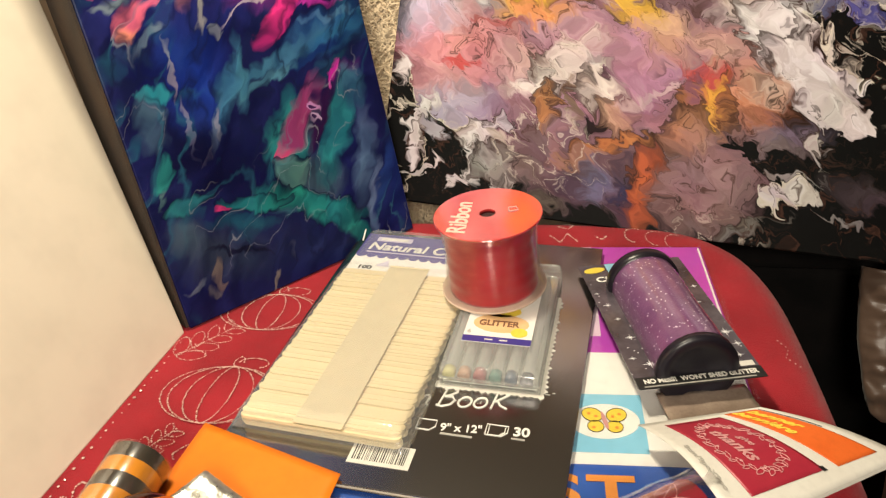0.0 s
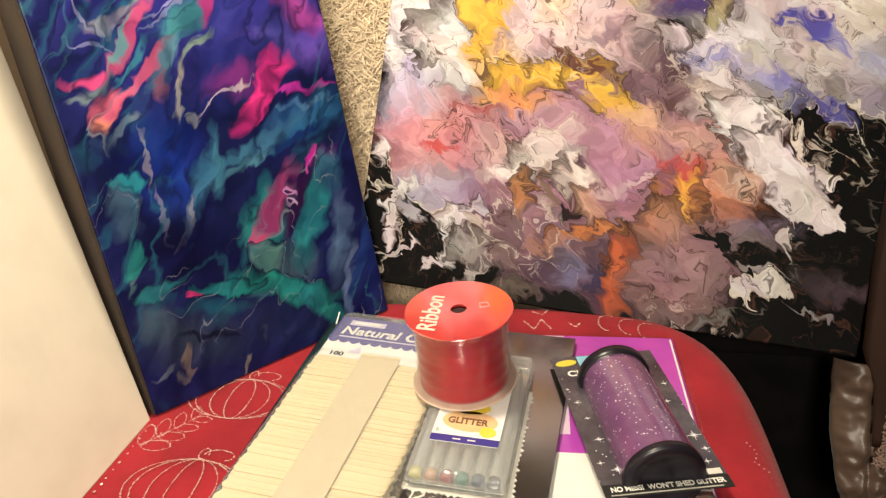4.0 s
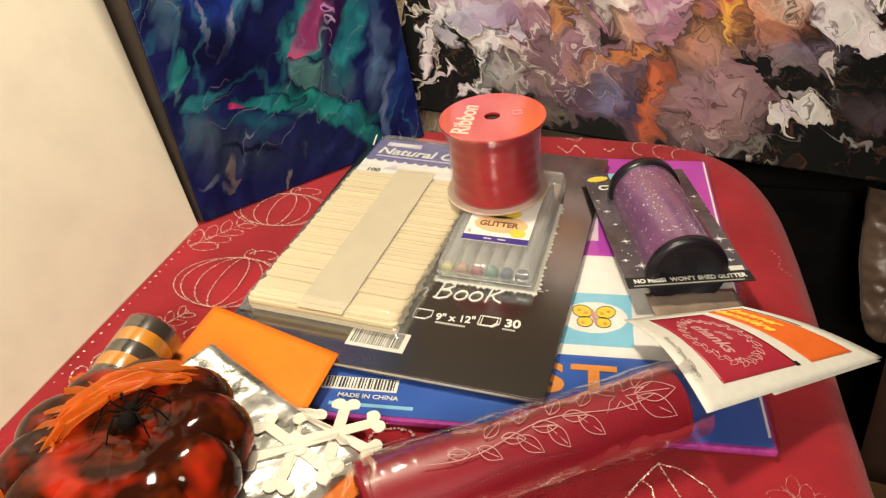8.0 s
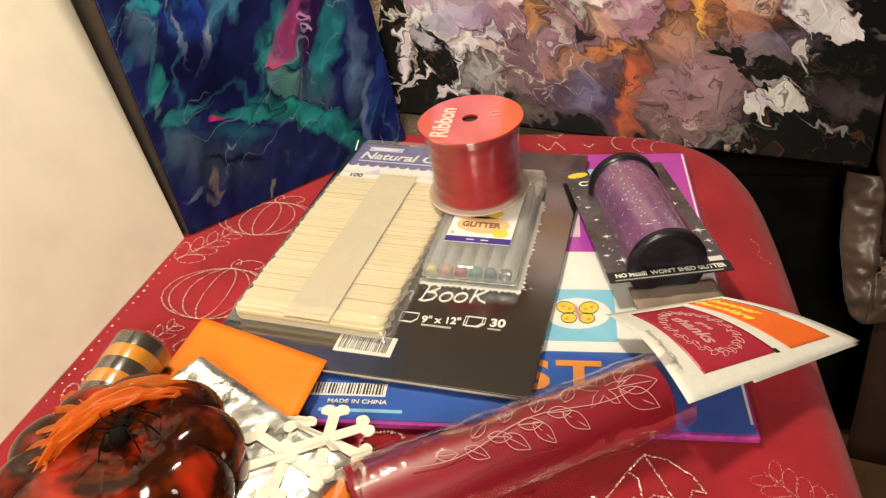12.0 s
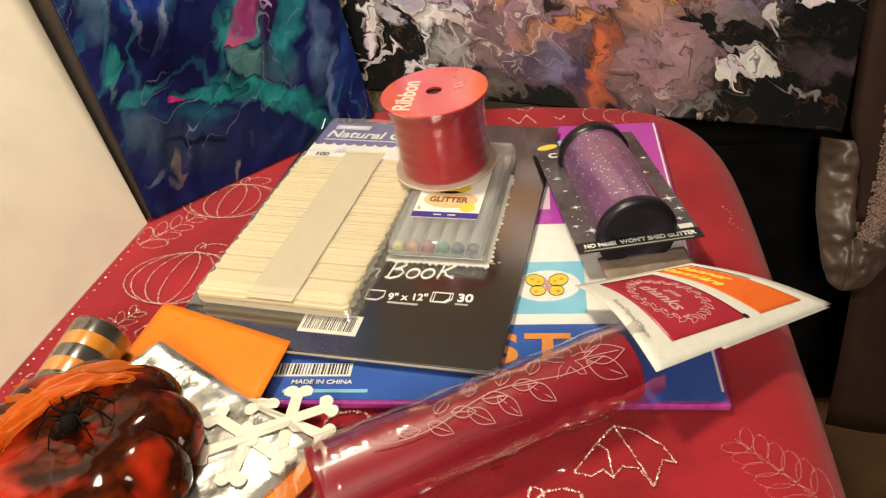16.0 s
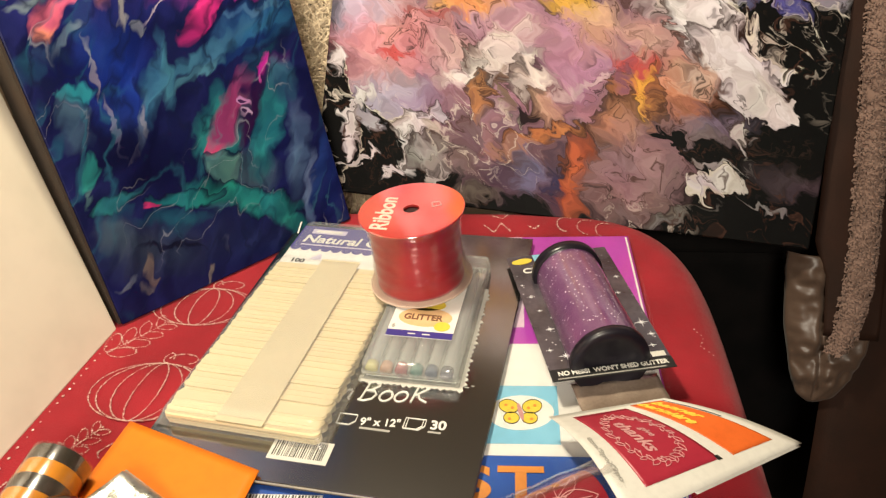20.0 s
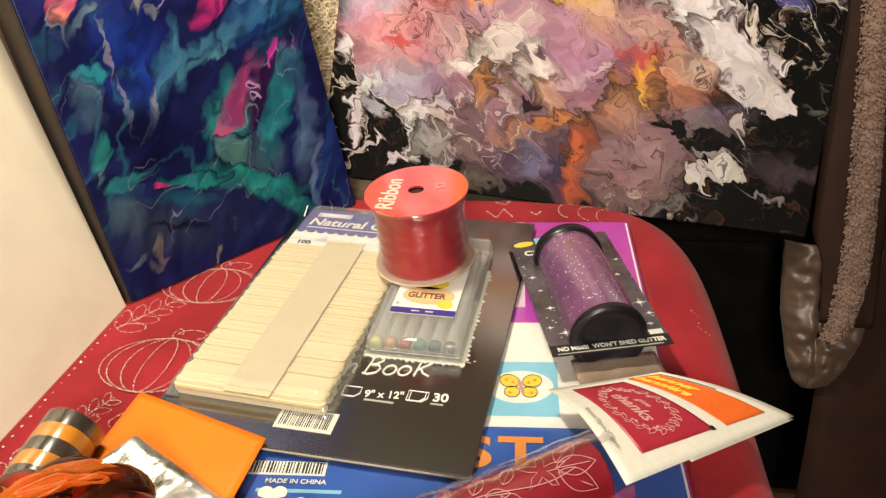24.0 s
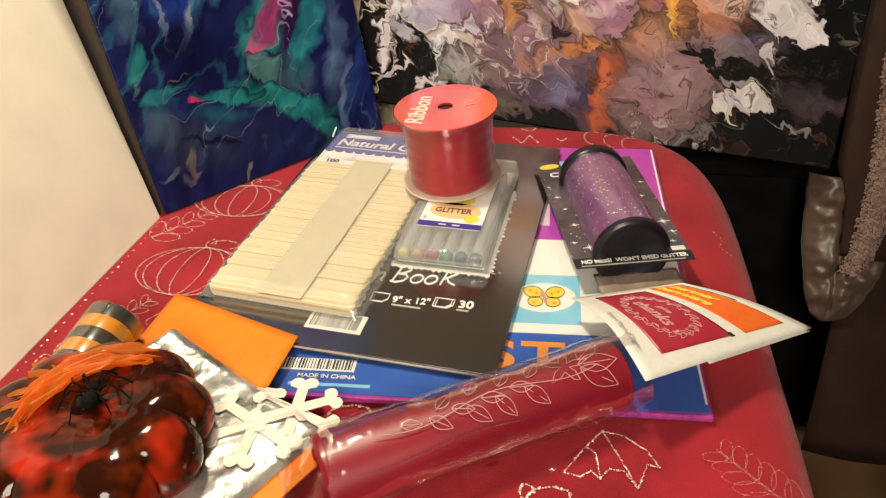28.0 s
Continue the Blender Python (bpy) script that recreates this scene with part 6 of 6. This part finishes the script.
for side in (-1, 1):
    for k, a in enumerate((62, 22, -18, -58)):
        c, s = math.cos(radians(a)), math.sin(radians(a))
        part("leg", tube([(side * 0.004 * c, 0.004 + 0.004 * s, 0.006), (side * 0.014 * c, 0.004 + 0.014 * s, 0.013), (side * 0.022 * c, 0.004 + 0.022 * s, 0.006), (side * 0.027 * c, 0.004 + 0.027 * s, -0.002)], [0.0011, 0.0009, 0.0008, 0.0004], 6), SPIDER, spider, "", True)


# ---- sofa, fleece cushion and the draped throw behind ----
sofa = thing("sofa", pose(0.72, 1.32, 0, 0, 0, -8), "brown leather sofa with a padded back", "sofa")
part("seat", box(-1.0, 1.0, -0.42, 0.15, 0.12, 0.40, 0.05, 4), SOFA, sofa, smooth=True)
part("backrest", box(-1.0, 1.0, 0.02, 0.30, 0.30, 1.02, 0.08, 5), SOFA, sofa, smooth=True)
part("armrest", box(-1.02, -0.80, -0.44, 0.28, 0.10, 0.62, 0.06, 4), SOFA, sofa, smooth=True)
part("armrest", box(0.80, 1.02, -0.44, 0.28, 0.10, 0.62, 0.06, 4), SOFA, sofa, smooth=True)
for sx in (-0.9, 0.9):
    for sy in (-0.35, 0.2):
        part("foot", lathe([(0, 0), (0.02, 0), (0.03, 0.12), (0, 0.12)], 14, pose(sx, sy, 0)), BLACK_PLASTIC, sofa)


def tufts(bm, n, fn, lo, hi, rad, curl, seed):
    """Short curled strands of pile rooted on fn(u, v), which returns a place and a normal."""
    r = random.Random(seed)
    for _ in range(n):
        p, nn = fn(r.random(), r.random())
        side = Vector((r.uniform(-1, 1), r.uniform(-1, 1), r.uniform(-1, 1)))
        side = (side - nn * side.dot(nn)).normalized()
        ln = r.uniform(lo, hi)
        w = rad * r.uniform(0.7, 1.3)
        o = nn.cross(side)
        pts = [p, p + nn * ln * 0.6 + side * ln * curl * 0.3, p + nn * ln * 0.75 + side * ln * curl, p + nn * ln * 0.45 + side * ln * curl * 1.5]
        prev = None
        for i, q in enumerate(pts):
            ww = w * (1, 1, 0.8, 0.3)[i]
            ring = [bm.verts.new(q + o * ww), bm.verts.new(q + side * ww * 0.6 + nn * ww * 0.6), bm.verts.new(q - o * ww)]
            if prev:
                for k in range(3):
                    bm.faces.new((prev[k], prev[(k + 1) % 3], ring[(k + 1) % 3], ring[k]))
            prev = ring
    return bm


CUSH = frame3((-0.02, 0.900, 0.615), (0.93, -0.10, 0.0), (0.0, 0.30, 0.95))
cushion = thing("fleece_cushion", CUSH, "cream curly fleece cushion leaning on the sofa back", "cushion")
CWX, CWY = 0.20, 0.215


def pillow(u, v):
    x, y = (u - 0.5) * 2, (v - 0.5) * 2
    return Vector((CWX * x, CWY * y, 0.055 * (1 - x ** 4) * (1 - y ** 4)))


part("cover", grid_sheet(30, 30, lambda u, v: pillow(u, v)), FLEECE, cushion, smooth=True)
part("cover_back", grid_sheet(20, 20, lambda u, v: Vector((1, 1, -0.7)) * pillow(u, v)), FLEECE, cushion, smooth=True)


def cushion_root(u, v):
    u = 0.12 + 0.5 * u
    return pillow(u, v), Vector((0.25 * (u - 0.5), 0.4 * (v - 0.5), 1)).normalized()


tagged(part("fleece", tufts(bmesh.new(), 11000, cushion_root, 0.006, 0.015, 0.0007, 0.9, 5), FLEECE, cushion, "curly fleece pile"), kind="stuff")

DRAPE = frame3((0.4064, 0.6326, 0.372), (0.966, -0.254, -0.051), (0.145, 0.369, 0.918)) @ Matrix.Scale(1.06, 4)
drape = thing("hooded_throw", DRAPE, "brown throw with crinkled satin hem and mauve sherpa edge", "blanket")


def between(rows, y):
    """The value that runs through rows of (y, value)."""
    for (y0, a), (y1, b) in zip(rows, rows[1:]):
        if y <= y1:
            break
    return a + (b - a) * min(1.0, max(0.0, (y - y0) / (y1 - y0)))


HEM_NEAR = [(-0.077, 0.010), (-0.070, -0.001), (-0.050, -0.010), (0.0, -0.0225), (0.05, -0.0285), (0.12, -0.031)]
HEM_FAR = [(-0.077, 0.016), (-0.070, 0.032), (-0.050, 0.047), (-0.009, 0.0565), (0.03, 0.059), (0.12, 0.060)]


def hem_point(u, v):
    y = -0.077 + 0.145 * v
    x0, x1 = between(HEM_NEAR, y), between(HEM_FAR, y)
    rim = min(1.0, (y + 0.077) / 0.03)
    puff = 0.015 * math.sin(math.pi * u) ** 0.5 * rim ** 0.5
    seam = -0.006 * math.exp(-((u - 0.42) / 0.05) ** 2) * rim
    fold = 0.0065 * noise.noise((u * 2.5, y * 55, 5)) + 0.0030 * noise.noise((u * 7, y * 110, 8))
    return x0 + (x1 - x0) * u, y, 0.002 + puff + seam + fold * rim


part("satin_hem", grid_sheet(44, 70, hem_point, 0.001), SATIN, drape, "crinkled mauve satin hem", True)
# the band's wider upper left stands in for satin hem in shadow
part("side_band", grid_sheet(14, 70, lambda u, v: (between([(-0.006, 0.010), (0.05, 0.004), (0.08, -0.010), (0.2, -0.014), (0.56, -0.018)], -0.006 + 0.56 * v) * (1 - u) + (0.058 - 0.03 * v) * u, -0.006 + 0.56 * v, 0.0175 + 0.003 * math.sin(math.pi * u) + 0.002 * noise.noise((u * 3, v * 14, 5))), 0.001), BROWN_FABRIC, drape, "brown side band, widened in place of the shaded hem", True)
part("brown_panel", grid_sheet(24, 40, lambda u, v: (0.022 + 0.42 * u, -0.22 + 0.82 * v, -0.004 - 0.06 * u + 0.012 * math.sin(u * 9 + 1.5 * v) + 0.008 * noise.noise((u * 5, v * 5, 3))), 0.002), BROWN_FABRIC, drape, "brown fabric panel", True)


def strip_centre(f):
    y = -0.020 + 0.54 * f
    return Vector((between([(-0.020, 0.0198), (-0.002, 0.0272), (0.0435, 0.0311), (0.087, 0.0295), (0.140, 0.0250), (0.192, 0.0200), (0.243, 0.0155), (0.292, 0.0115), (0.40, 0.0060), (0.52, 0.0)], y), y))


def strip_root(u, v):
    c = strip_centre(v)
    a = math.pi * u
    w = 0.0105 * min(1, 0.7 + v * 4)
    return Vector((c.x - w * math.cos(a), c.y, 0.010 * math.sin(a) + 0.021)), Vector((-math.cos(a) * 0.8, 0, math.sin(a))).normalized()


part("sherpa_edge", grid_sheet(14, 60, lambda u, v: strip_root(u, v)[0]), SHERPA, drape, "mauve sherpa edge", True)
tagged(part("sherpa", tufts(bmesh.new(), 3600, strip_root, 0.0022, 0.0042, 0.0009, 0.7, 8), SHERPA, drape, "curly sherpa pile"), kind="stuff")

throw_back = thing("sofa_throw", pose(0.26, 1.06, 0.90, 0, 0, -8), "pale satin and sherpa throw over the sofa back", "blanket")
part("satin_fold", grid_sheet(40, 20, lambda u, v: (-0.10 + 0.50 * u, -0.14 + 0.10 * math.sin(v * 2.2) - 0.02 * u, -0.10 + 0.24 * v + 0.010 * noise.noise((u * 6, v * 4, 1)) + 0.008 * math.sin(u * 21)), 0.002), SATIN, throw_back, "wrinkled mauve satin", True)


def back_root(u, v):
    return Vector((0.10 + 0.26 * u, -0.155 + 0.08 * math.sin(v * 2.2), -0.06 + 0.20 * v)), Vector((0, -1, 0.25)).normalized()


tagged(part("sherpa", tufts(bmesh.new(), 2200, back_root, 0.004, 0.008, 0.0013, 0.7, 9), SHERPA, throw_back, "curly sherpa pile"), kind="stuff")

stool = thing("black_box", pose(0.34, 0.82, 0, 0, 0, -10), "black fabric storage cube beside the table", "storage cube")
part("body", box(-0.16, 0.24, -0.09, 0.10, 0.0, 0.40, 0.012, 3), BLACK_CLOTH, stool)
part("lid", box(-0.165, 0.245, -0.095, 0.105, 0.402, 0.425, 0.008, 3), BLACK_CLOTH, stool)
